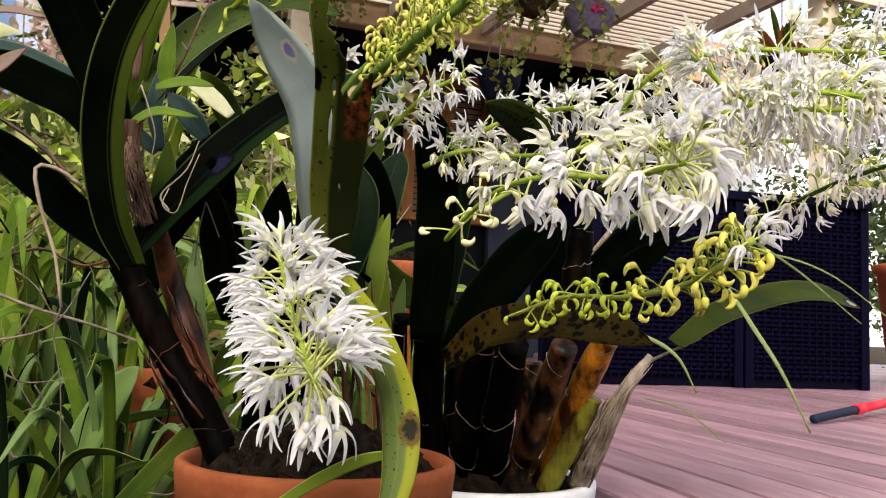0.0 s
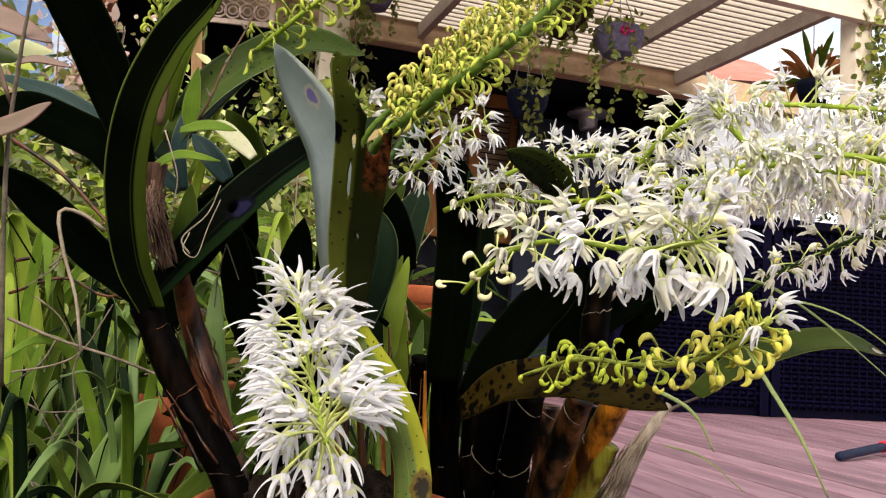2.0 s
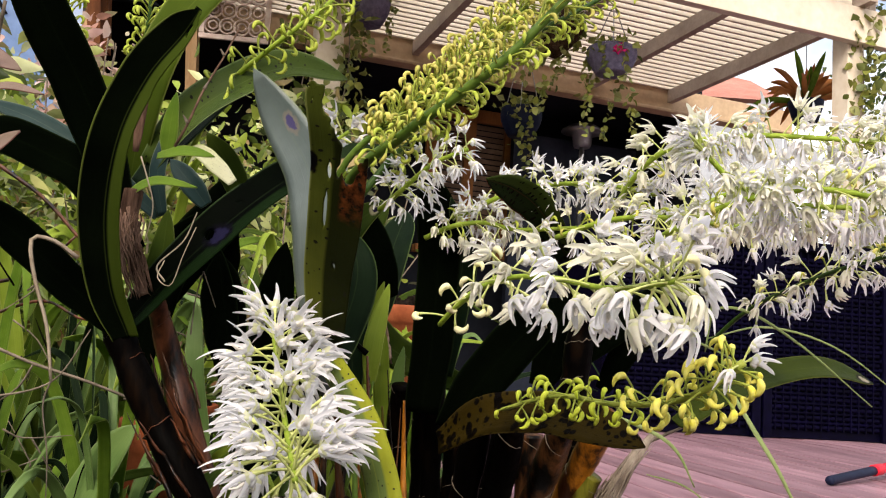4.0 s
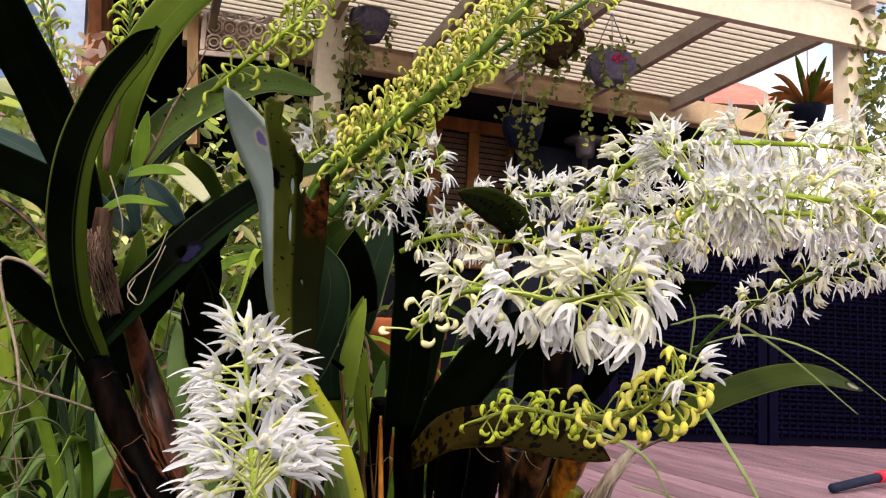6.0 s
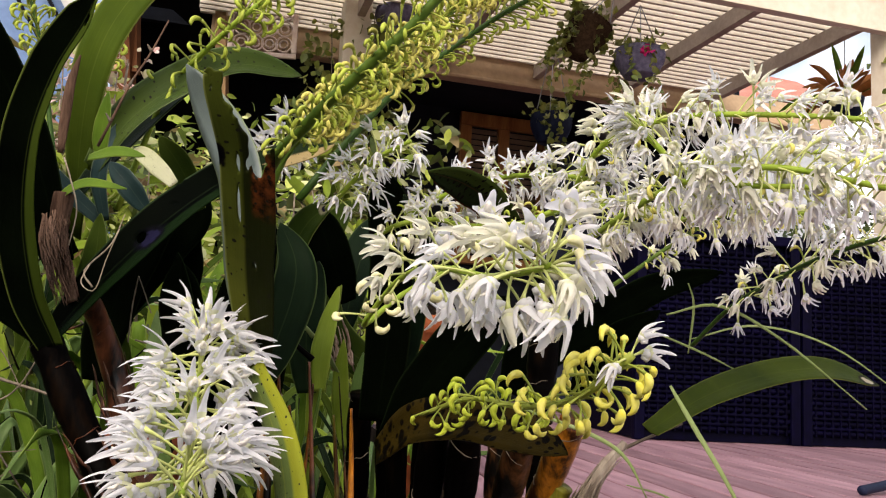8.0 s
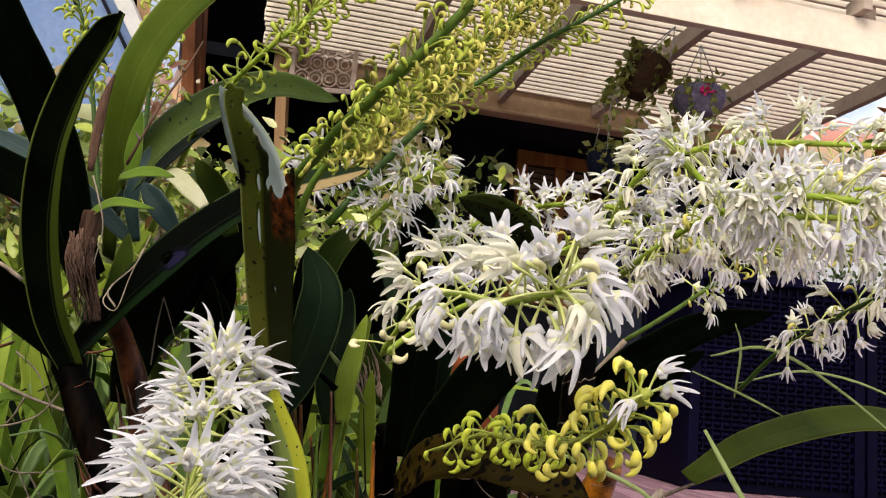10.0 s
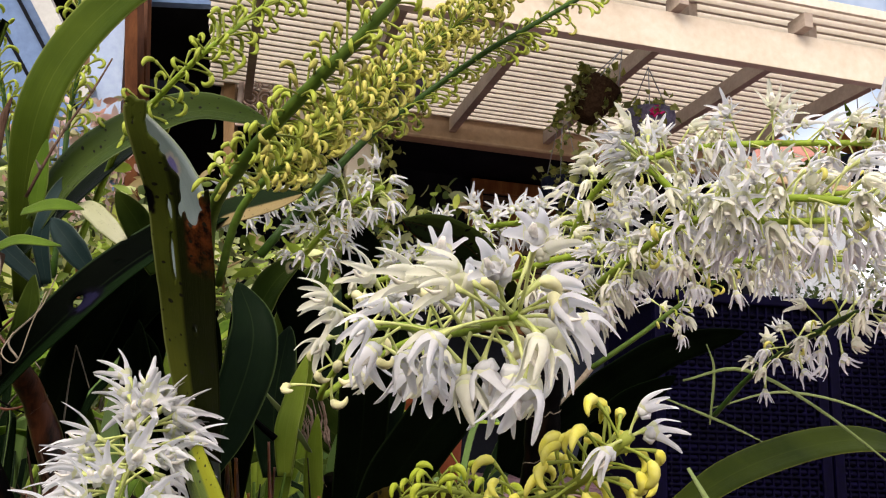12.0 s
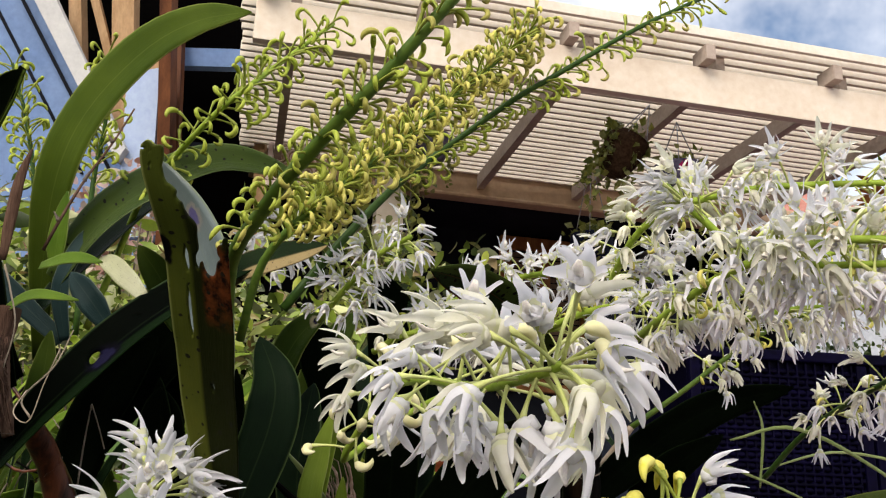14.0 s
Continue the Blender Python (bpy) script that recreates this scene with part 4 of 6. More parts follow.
leaf(orchid, [(-0.102, 0.775, 0.290), (-0.100, 0.745, 0.325), (-0.0965, 0.712, 0.367), (-0.090, 0.680, 0.399), (-0.086, 0.657, 0.424), (-0.082, 0.634, 0.449), (-0.0820, 0.612, 0.4715), (-0.0845, 0.596, 0.4945), (-0.0870, 0.588, 0.5085)], 0.047, HOLED_LEAF, "olive leaf eaten ragged, with brown scorch and holes", roll=-12, fold=0.10, tip=0.2, base=0.5, n=150, m=44, seed=11, blunt=0.45, wave=0.01,
     bites=((0.5, 1.0, 0.9, 0.12), (0.86, 0.84, 0.56, 0.20), (0.66, 0.62, 0.16, 0.07), (0.31, 0.455, 0.035, 0.07), (0.33, 0.585, 0.045, 0.03), (0.48, 0.585, 0.05, 0.022), (0.60, 0.285, 0.05, 0.012), (0.12, 0.83, 0.02, 0.008), (0.30, 0.80, 0.04, 0.014)))
leaf(orchid, [(-0.106, 0.784, 0.283), (-0.095, 0.790, 0.319), (-0.085, 0.795, 0.360), (-0.086, 0.800, 0.392), (-0.106, 0.814, 0.428)], 0.040, DEEP_LEAF, roll=30, fold=0.2, tip=0.45, seed=12)
leaf(orchid, [(-0.087, 0.699, 0.295), (-0.054, 0.664, 0.251), (-0.033, 0.628, 0.207), (-0.028, 0.602, 0.163), (-0.037, 0.576, 0.119)], 0.031, YELLOW_LEAF, "yellowing leaf with a bright margin and dark specks", roll=205, fold=0.25, tip=0.4, base=0.75, seed=13)
leaf(orchid, [(-0.120, 0.635, 0.126), (-0.088, 0.633, 0.147), (-0.055, 0.627, 0.164), (-0.017, 0.621, 0.173)], 0.010, LIME_LEAF, roll=15, tip=0.5, seed=14)
leaf(orchid, [(-0.298, 0.819, 0.081), (-0.263, 0.816, 0.119), (-0.227, 0.812, 0.158), (-0.199, 0.820, 0.190)], 0.022, GREEN_LEAF, roll=-20, tip=0.3, base=0.8, seed=15)
leaf(orchid, [(-0.278, 0.794, 0.346), (-0.267, 0.791, 0.384), (-0.264, 0.787, 0.426)], 0.024, GREEN_LEAF, tip=0.6, seed=16)
leaf(orchid, [(-0.272, 0.789, 0.480), (-0.270, 0.785, 0.506), (-0.266, 0.781, 0.538)], 0.017, GARDEN_LEAF, tip=0.7, seed=17)
leaf(orchid, [(-0.277, 0.779, 0.475), (-0.249, 0.775, 0.480), (-0.221, 0.771, 0.476)], 0.013, GARDEN_LEAF, roll=-30, tip=0.6, seed=18)
leaf(orchid, [(-0.300, 0.773, 0.435), (-0.272, 0.768, 0.449), (-0.232, 0.765, 0.445)], 0.011, GARDEN_LEAF, roll=-30, tip=0.6, seed=19)
leaf(orchid, [(-0.241, 0.826, 0.439), (-0.258, 0.822, 0.460), (-0.282, 0.828, 0.483)], 0.022, BLUE_LEAF, tip=0.5, seed=20)
leaf(orchid, [(-0.294, 0.855, 0.430), (-0.301, 0.848, 0.475), (-0.290, 0.853, 0.518), (-0.263, 0.861, 0.547)], 0.017, BLUE_LEAF, tip=0.5, seed=21)
leaf(orchid, [(-0.235, 0.945, 0.459), (-0.255, 0.938, 0.502), (-0.282, 0.932, 0.538)], 0.030, GREEN_LEAF, tip=0.5, seed=22)
# Mostly near-black blades added behind, painting in the deep shade between leaves.
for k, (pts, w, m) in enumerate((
        ([(-0.244, 0.985, 0.262), (-0.250, 0.990, 0.300), (-0.262, 0.998, 0.350), (-0.280, 1.008, 0.420)], 0.045, SHADED_LEAF),
        ([(-0.211, 0.985, 0.139), (-0.204, 0.985, 0.241), (-0.205, 0.996, 0.340), (-0.199, 1.008, 0.430)], 0.05, SHADED_LEAF),
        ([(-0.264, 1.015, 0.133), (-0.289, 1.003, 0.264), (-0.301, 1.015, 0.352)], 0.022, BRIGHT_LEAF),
        ([(-0.169, 0.992, 0.178), (-0.154, 0.980, 0.295), (-0.153, 0.993, 0.375), (-0.170, 1.005, 0.458)], 0.05, SHADED_LEAF),
        ([(-0.357, 0.994, 0.269), (-0.347, 0.991, 0.336), (-0.326, 0.998, 0.407), (-0.290, 1.010, 0.464)], 0.05, SHADED_LEAF),
        ([(-0.250, 1.004, 0.275), (-0.262, 0.999, 0.341), (-0.276, 1.003, 0.410)], 0.05, SHADED_LEAF),
        ([(-0.067, 0.951, 0.367), (-0.089, 0.958, 0.421), (-0.113, 0.965, 0.472)], 0.045, SHADED_LEAF),
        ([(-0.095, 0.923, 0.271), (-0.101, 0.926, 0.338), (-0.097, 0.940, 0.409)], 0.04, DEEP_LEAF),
        ([(-0.346, 1.002, 0.344), (-0.317, 1.017, 0.414), (-0.285, 1.029, 0.464), (-0.276, 1.036, 0.514)], 0.062, SHADED_LEAF),
        ([(-0.285, 1.056, 0.372), (-0.291, 1.036, 0.435), (-0.306, 1.039, 0.490)], 0.055, SHADED_LEAF),
        ([(-0.150, 1.008, 0.302), (-0.145, 1.040, 0.396), (-0.131, 1.074, 0.482)], 0.05, SHADED_LEAF),
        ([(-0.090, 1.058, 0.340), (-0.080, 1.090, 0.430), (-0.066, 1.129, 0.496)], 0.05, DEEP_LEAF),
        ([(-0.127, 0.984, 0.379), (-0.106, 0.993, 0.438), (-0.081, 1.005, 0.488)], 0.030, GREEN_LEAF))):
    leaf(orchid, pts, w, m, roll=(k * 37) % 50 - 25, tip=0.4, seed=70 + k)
rnd = random.Random(57)
for k in range(15):
    x, y, top = -0.112 + 0.0062 * k + rnd.uniform(-0.004, 0.004), 0.835 + rnd.uniform(-0.02, 0.05), rnd.uniform(0.25, 0.325)
    dx = rnd.uniform(-0.040, 0.034)
    r = rnd.uniform(0.0014, 0.0052)
    cane(orchid, [(x, y, 0.11), (x + dx * 0.3, y - 0.004, 0.16), (x + dx * 0.7, y + 0.003, 0.5 * (0.16 + top)), (x + dx, y, top)], r, r * 0.3, rnd.choice((CANE_BR, CANE_DB, CANE_OR, CANE_OR, CANE_GR, SPIKE_MID)), "", 3, 80 + k, name="dry_stem")
for k, (pts, w, m) in enumerate((
        ([(-0.096, 0.95, 0.225), (-0.092, 0.95, 0.289), (-0.084, 0.95, 0.340), (-0.072, 0.945, 0.385)], 0.020, LIME_LEAF),
        ([(-0.060, 0.96, 0.215), (-0.068, 0.955, 0.270), (-0.067, 0.95, 0.328)], 0.018, LIME_LEAF),
        ([(-0.112, 0.965, 0.210), (-0.105, 0.96, 0.290), (-0.110, 0.955, 0.350)], 0.016, GARDEN_LEAF),
        ([(-0.040, 0.965, 0.200), (-0.050, 0.96, 0.265), (-0.046, 0.955, 0.315)], 0.015, BRIGHT_LEAF),
        ([(-0.070, 0.955, 0.290), (-0.085, 0.930, 0.318), (-0.108, 0.905, 0.348)], 0.006, GRASS_LEAF))):
    leaf(orchid, pts, w, m, roll=(k * 31) % 40 - 20, tip=0.5, seed=120 + k)
leaf(orchid, [(-0.150, 0.845, 0.478), (-0.132, 0.840, 0.490), (-0.104, 0.848, 0.502), (-0.070, 0.855, 0.514)], 0.034, TAN_LEAF, "dark leaf with a dry tan upper half and ragged edge", roll=-30, fold=0.2, tip=0.4, seed=134, n=70, m=16, bites=((0.0, 0.6, 0.10, 0.10), (0.05, 0.85, 0.12, 0.06), (0.9, 0.7, 0.05, 0.02)))
leaf(orchid, [(-0.125, 0.905, 0.385), (-0.112, 0.895, 0.420), (-0.094, 0.883, 0.444), (-0.0705, 0.872, 0.458)], 0.032, BLOT_LEAF, "green leaf with a purple-black scar near its tip", roll=-15, fold=0.25, tip=0.5, seed=135)
fibres(orchid, [(-0.070, 0.985, 0.292), (-0.078, 0.985, 0.312), (-0.084, 0.985, 0.332), (-0.098, 0.985, 0.352)], 0.011, 0.016, 16, PAPER, "crumpled pale pink dry bract", 12, name="dry_bract")
wire(orchid, "dead_twig", [(-0.074, 0.845, 0.305), (-0.090, 0.842, 0.318), (-0.112, 0.838, 0.338)], 0.0032, 0.0018, CANE)
leaf(orchid, [(-0.222, 0.842, 0.466), (-0.240, 0.842, 0.482), (-0.258, 0.846, 0.496), (-0.272, 0.852, 0.502)], 0.018, PALE_BACKDROP, "pale cream blade standing in for a lit thing behind", roll=20, tip=0.5, seed=131)
leaf(orchid, [(-0.072, 0.873, 0.275), (-0.071, 0.866, 0.310), (-0.067, 0.870, 0.341), (-0.060, 0.874, 0.377)], 0.020, LIME_LEAF, "bright lime young leaf", tip=0.6, seed=91)
leaf(orchid, [(-0.283, 0.742, 0.470), (-0.281, 0.740, 0.500), (-0.278, 0.738, 0.532), (-0.272, 0.737, 0.556)], 0.009, PINK_SHEATH, "withered brown leaf", roll=10, tip=0.6, n=12, m=4, seed=133)
fibres(orchid, [(-0.206, 0.763, 0.174), (-0.226, 0.765, 0.203), (-0.243, 0.765, 0.232), (-0.264, 0.767, 0.267)], 0.021, 0.019, 10, CANE_BR, "flaking brown bark", 8, name="bark_strip")
fibres(orchid, [(-0.246, 0.857, 0.219), (-0.260, 0.859, 0.252), (-0.272, 0.860, 0.286), (-0.287, 0.867, 0.326)], 0.018, 0.014, 6, PINK_SHEATH, "flaking papery bark", 9, name="bark_strip")
wire(orchid, "aerial_root", [(-0.314, 0.722, 0.370), (-0.330, 0.710, 0.382), (-0.345, 0.701, 0.381), (-0.339, 0.704, 0.347), (-0.326, 0.707, 0.310), (-0.319, 0.711, 0.266)], 0.0021, 0.0014, DRYROOT, "dry pale root hanging down")
wire(orchid, "aerial_root", [(-0.319, 0.711, 0.266), (-0.324, 0.713, 0.244), (-0.317, 0.718, 0.198), (-0.315, 0.725, 0.118)], 0.0009, 0.0004, TWIG)
wire(orchid, "aerial_root", [(-0.241, 0.818, 0.312), (-0.239, 0.815, 0.345), (-0.230, 0.802, 0.372)], 0.0008, 0.0006, TWIG)
wire(orchid, "aerial_root", [(-0.230, 0.802, 0.372), (-0.224, 0.804, 0.358), (-0.216, 0.805, 0.339)], 0.0007, 0.0005, TWIG)
wire(orchid, "aerial_root", [(-0.250, 0.758, 0.357), (-0.258, 0.757, 0.371), (-0.236, 0.755, 0.394), (-0.227, 0.757, 0.421)], 0.0009, 0.0005, DRYROOT)
wire(orchid, "aerial_root", [(-0.274, 0.733, 0.464), (-0.267, 0.735, 0.445), (-0.260, 0.737, 0.420), (-0.265, 0.740, 0.390)], 0.0008, 0.0005, DRYROOT)
wire(orchid, "aerial_root", [(-0.247, 0.744, 0.375), (-0.249, 0.736, 0.359), (-0.237, 0.737, 0.353), (-0.228, 0.734, 0.379), (-0.218, 0.731, 0.404)], 0.0005, 0.0004, DRYROOT)
spike(orchid, [(-0.152, 0.767, 0.327), (-0.136, 0.724, 0.295), (-0.116, 0.667, 0.261), (-0.095, 0.605, 0.234), (-0.084, 0.571, 0.221)], 88, only(FLOWERS), crown=7, power=1.15, lean=4, splay=4, start=0.08, size=1.20, seed=21, label="dense spike of open white spidery flowers", fan=94, spin=26, r0=0.0022, r1=0.0022, jitter=10)
spike(orchid, [(-0.110, 0.775, 0.360), (-0.088, 0.700, 0.432), (-0.067, 0.655, 0.452), (-0.042, 0.622, 0.462), (-0.022, 0.600, 0.473), (0.000, 0.580, 0.484), (0.020, 0.566, 0.497), (0.040, 0.558, 0.513), (0.065, 0.552, 0.540), (0.095, 0.550, 0.575)], 120, only(OCHRE_BUDS, GREEN_BUDS, GREEN_BUDS), r0=0.0050, r1=0.0030, stem=SPIKE_MID, lean=34, start=0.24, seed=22, label="tall spike of ochre-green unopened buds", jitter=28, size=0.82)
spike(orchid, [(-0.128, 0.829, 0.428), (-0.104, 0.798, 0.483), (-0.066, 0.784, 0.520), (-0.027, 0.799, 0.561), (0.012, 0.823, 0.611), (0.056, 0.847, 0.665), (0.103, 0.870, 0.723)], 380, only(PALE_BUDS, PALE_BUDS, OCHRE_BUDS), r0=0.0036, r1=0.0022, stem=SPIKE_MID, lean=30, start=0.26, seed=27, label="spike packed with pale yellow-green buds", jitter=26, size=1.05)
spike(orchid, [(-0.094, 0.827, 0.453), (-0.051, 0.845, 0.520), (-0.012, 0.870, 0.578), (0.027, 0.900, 0.625), (0.079, 0.900, 0.665), (0.127, 0.900, 0.695), (0.200, 0.920, 0.750), (0.270, 0.950, 0.800)], 140, only(GREEN_BUDS, OCHRE_BUDS, SMALL_BUDS), facing=(0.2, 0.97, 0), r0=0.0040, r1=0.0020, stem=SPIKE_DK, lean=35, start=0.24, seed=23, label="dark green spike of small green buds", jitter=22)
spike(orchid, [(-0.311, 0.912, 0.451), (-0.293, 0.906, 0.500), (-0.274, 0.892, 0.537), (-0.250, 0.877, 0.577), (-0.172, 0.823, 0.620), (-0.139, 0.820, 0.648), (-0.124, 0.871, 0.705), (-0.096, 0.904, 0.757)], 80, only(SMALL_BUDS, SMALL_BUDS, GREEN_BUDS), r0=0.0036, r1=0.002, lean=25, start=0.42, seed=24, label="spike of curled green buds", jitter=24, size=1.25)
spike(orchid, [(-0.416, 1.065, 0.473), (-0.421, 1.060, 0.657), (-0.412, 1.051, 0.722), (-0.416, 1.039, 0.809)], 60, only(GREEN_BUDS, SMALL_BUDS), lean=35, start=0.3, stem=SPIKE_DK, seed=25, size=1.3)
spike(orchid, [(-0.482, 1.102, 0.477), (-0.527, 1.103, 0.669), (-0.545, 1.091, 0.751), (-0.571, 1.079, 0.826)], 60, only(GREEN_BUDS, SMALL_BUDS), lean=35, start=0.3, stem=SPIKE_DK, seed=26, size=1.3)

# ---- the orchid in the white pot ----
second = thing("orchid", "rock orchid crowded with creamy white flower spikes, in a white pot", "orchid plant", "orchids", at=(0.075, 1.02, 0.08))
IN_WORLD.append(second)
for k, (pts, r, m) in enumerate((
        ([(0.127, 1.043, 0.065), (0.146, 0.963, 0.173), (0.172, 0.895, 0.259)], 0.0165, CANE_OR),
        ([(0.122, 0.981, 0.084), (0.145, 0.961, 0.136), (0.167, 0.941, 0.192)], 0.0125, CANE_GR),
        ([(0.088, 1.022, 0.075), (0.105, 0.955, 0.154), (0.125, 0.875, 0.248)], 0.017, CANE_DB),
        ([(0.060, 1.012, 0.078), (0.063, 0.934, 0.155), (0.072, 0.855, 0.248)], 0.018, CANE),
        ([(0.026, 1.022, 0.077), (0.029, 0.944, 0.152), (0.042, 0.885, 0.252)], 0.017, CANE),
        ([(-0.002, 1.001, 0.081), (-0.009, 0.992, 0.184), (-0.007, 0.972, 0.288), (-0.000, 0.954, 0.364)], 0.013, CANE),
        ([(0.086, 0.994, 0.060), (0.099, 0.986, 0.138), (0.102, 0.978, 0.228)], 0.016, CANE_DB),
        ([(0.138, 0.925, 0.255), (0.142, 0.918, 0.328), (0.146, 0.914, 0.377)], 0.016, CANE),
        # Canes from here are added near-black fill for the shaded gaps.
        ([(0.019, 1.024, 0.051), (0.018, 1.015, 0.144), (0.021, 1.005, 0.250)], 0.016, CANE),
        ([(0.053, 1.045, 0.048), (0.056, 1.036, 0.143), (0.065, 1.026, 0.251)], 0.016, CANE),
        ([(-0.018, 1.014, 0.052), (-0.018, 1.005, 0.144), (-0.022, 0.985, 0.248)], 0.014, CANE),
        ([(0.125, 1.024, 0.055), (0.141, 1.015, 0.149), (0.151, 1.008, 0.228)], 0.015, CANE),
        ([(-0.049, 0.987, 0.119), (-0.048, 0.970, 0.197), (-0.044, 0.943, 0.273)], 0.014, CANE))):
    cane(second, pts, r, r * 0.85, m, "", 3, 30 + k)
cane(second, [(0.160, 1.001, 0.089), (0.178, 0.955, 0.148), (0.196, 0.920, 0.203), (0.225, 0.927, 0.240)], 0.0125, 0.004, SHEATH, "grey cane in a papery sheath", 3, 44)
fibres(second, [(0.160, 1.001, 0.089), (0.178, 0.955, 0.148), (0.196, 0.920, 0.203), (0.231, 0.927, 0.243)], 0.0145, 0.005, 22, SHEATH, "grey papery dry sheath", 41)
wire(second, "bare_stem", [(0.154, 0.962, 0.338), (0.170, 0.961, 0.358), (0.186, 0.960, 0.379)], 0.0036, 0.0030, DRYROOT, "bare tan cane")
spike(second, [(0.186, 0.960, 0.379), (0.232, 0.960, 0.412), (0.268, 0.960, 0.440), (0.315, 0.955, 0.471), (0.360, 0.945, 0.485)], 48, only(CREAMY, SHORT, PALE_BUDS, GREEN_BUDS), lean=20, start=0.34, seed=75, r0=0.0026, r1=0.0018, stem=SPIKE_MID, size=0.72, jitter=34, label="thin spike of pale flowers and green buds")
spike(second, [(0.188, 0.674, 0.496), (0.2045, 0.668, 0.4765), (0.224, 0.665, 0.457), (0.250, 0.636, 0.438), (0.300, 0.612, 0.432)], 56, crown=16, kinds=only(SHORT, STARS, SHORT, CREAMY), lean=18, start=0.1, seed=77, r0=0.0026, r1=0.0018, size=0.76, jitter=36, label="dense spike of white flowers")
spike(second, [(0.236, 0.800, 0.437), (0.281, 0.800, 0.449), (0.326, 0.800, 0.452), (0.392, 0.800, 0.450)], 66, only(CREAMY, SHORT, SHORT, PALE_BUDS, STARS), lean=18, start=0.04, seed=76, r0=0.0026, r1=0.0018, size=0.74, jitter=36, label="spike of pale flowers and buds")
wire(second, "twig", [(0.213, 0.928, 0.228), (0.243, 0.926, 0.244), (0.282, 0.935, 0.261)], 0.0022, 0.0012, TWIG)
leaf(second, [(-0.020, 0.905, 0.248), (-0.014, 0.899, 0.308), (-0.012, 0.893, 0.380), (-0.015, 0.886, 0.445), (-0.028, 0.891, 0.498)], 0.044, SHADED_LEAF, roll=10, tip=0.25, base=0.8, seed=31)
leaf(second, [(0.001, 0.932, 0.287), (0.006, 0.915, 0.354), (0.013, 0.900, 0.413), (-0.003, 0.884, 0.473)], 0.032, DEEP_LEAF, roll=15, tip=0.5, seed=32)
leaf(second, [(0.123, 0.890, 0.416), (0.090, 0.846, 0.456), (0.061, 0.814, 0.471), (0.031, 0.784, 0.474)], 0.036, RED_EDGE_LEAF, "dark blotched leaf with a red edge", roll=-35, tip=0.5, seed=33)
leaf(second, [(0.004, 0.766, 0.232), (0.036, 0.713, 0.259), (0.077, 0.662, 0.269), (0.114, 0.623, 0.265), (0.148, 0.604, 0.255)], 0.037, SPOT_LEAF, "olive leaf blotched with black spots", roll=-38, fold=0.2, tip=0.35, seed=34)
leaf(second, [(0.009, 0.805, 0.241), (0.039, 0.791, 0.289), (0.073, 0.777, 0.332), (0.108, 0.774, 0.366)], 0.044, SHADED_LEAF, roll=0, tip=0.4, seed=35)
leaf(second, [(0.145, 0.923, 0.315), (0.197, 0.970, 0.359), (0.270, 1.039, 0.406), (0.363, 1.114, 0.437)], 0.036, SHADED_LEAF, roll=10, tip=0.5, seed=36)
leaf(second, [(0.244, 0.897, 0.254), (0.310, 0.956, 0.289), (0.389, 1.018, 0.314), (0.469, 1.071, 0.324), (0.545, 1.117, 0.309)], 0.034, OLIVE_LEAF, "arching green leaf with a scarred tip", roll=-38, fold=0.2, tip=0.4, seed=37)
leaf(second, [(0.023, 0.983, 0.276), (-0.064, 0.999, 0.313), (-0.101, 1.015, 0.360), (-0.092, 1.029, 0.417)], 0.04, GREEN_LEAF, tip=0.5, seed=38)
leaf(second, [(0.179, 0.983, 0.282), (0.207, 0.968, 0.334), (0.264, 0.964, 0.375)], 0.030, SHADED_LEAF, tip=0.5, seed=39)
leaf(second, [(0.110, 1.003, 0.280), (0.130, 0.997, 0.340), (0.138, 0.992, 0.393)], 0.045, SHADED_LEAF, tip=0.5, seed=40)
for k, (pts, w, m) in enumerate((
        ([(0.220, 0.660, 0.300), (0.235, 0.653, 0.273), (0.256, 0.646, 0.237), (0.279, 0.650, 0.193)], 0.0034, GRASS_LEAF),
        ([(0.122, 0.722, 0.276), (0.175, 0.724, 0.259), (0.200, 0.726, 0.243), (0.216, 0.728, 0.215)], 0.0034, GRASS_LEAF),
        ([(0.273, 0.983, 0.372), (0.326, 0.974, 0.383), (0.389, 0.962, 0.348), (0.467, 0.955, 0.284)], 0.0034, GRASS_LEAF),
        ([(0.311, 1.039, 0.350), (0.383, 1.040, 0.368), (0.471, 1.047, 0.347), (0.566, 1.061, 0.285)], 0.0026, GRASS_LEAF),
        ([(0.239, 1.012, 0.189), (0.286, 1.013, 0.177), (0.336, 1.017, 0.140)], 0.0022, GRASS_LEAF),
        ([(0.260, 1.015, 0.357), (0.320, 1.021, 0.334), (0.360, 1.026, 0.316)], 0.0026, GRASS_LEAF),
        ([(0.304, 1.021, 0.333), (0.308, 1.014, 0.385), (0.301, 1.010, 0.410)], 0.0026, GRASS_LEAF))):
    leaf(second, pts, w, m, name="grass_blade", tip=0.7, fold=0.5, n=18, m=2, seed=50 + k)


def front_kinds(v, rnd):
    return CREAM_BUDS if v < 0.50 or rnd.random() < 0.10 else (CREAMY if rnd.random() < 0.46 else FRONT)


def bud_kinds(v, rnd):
    return LIME_BUDS if v < 0.46 else YELLOW_BUDS if v < 0.965 else TIP


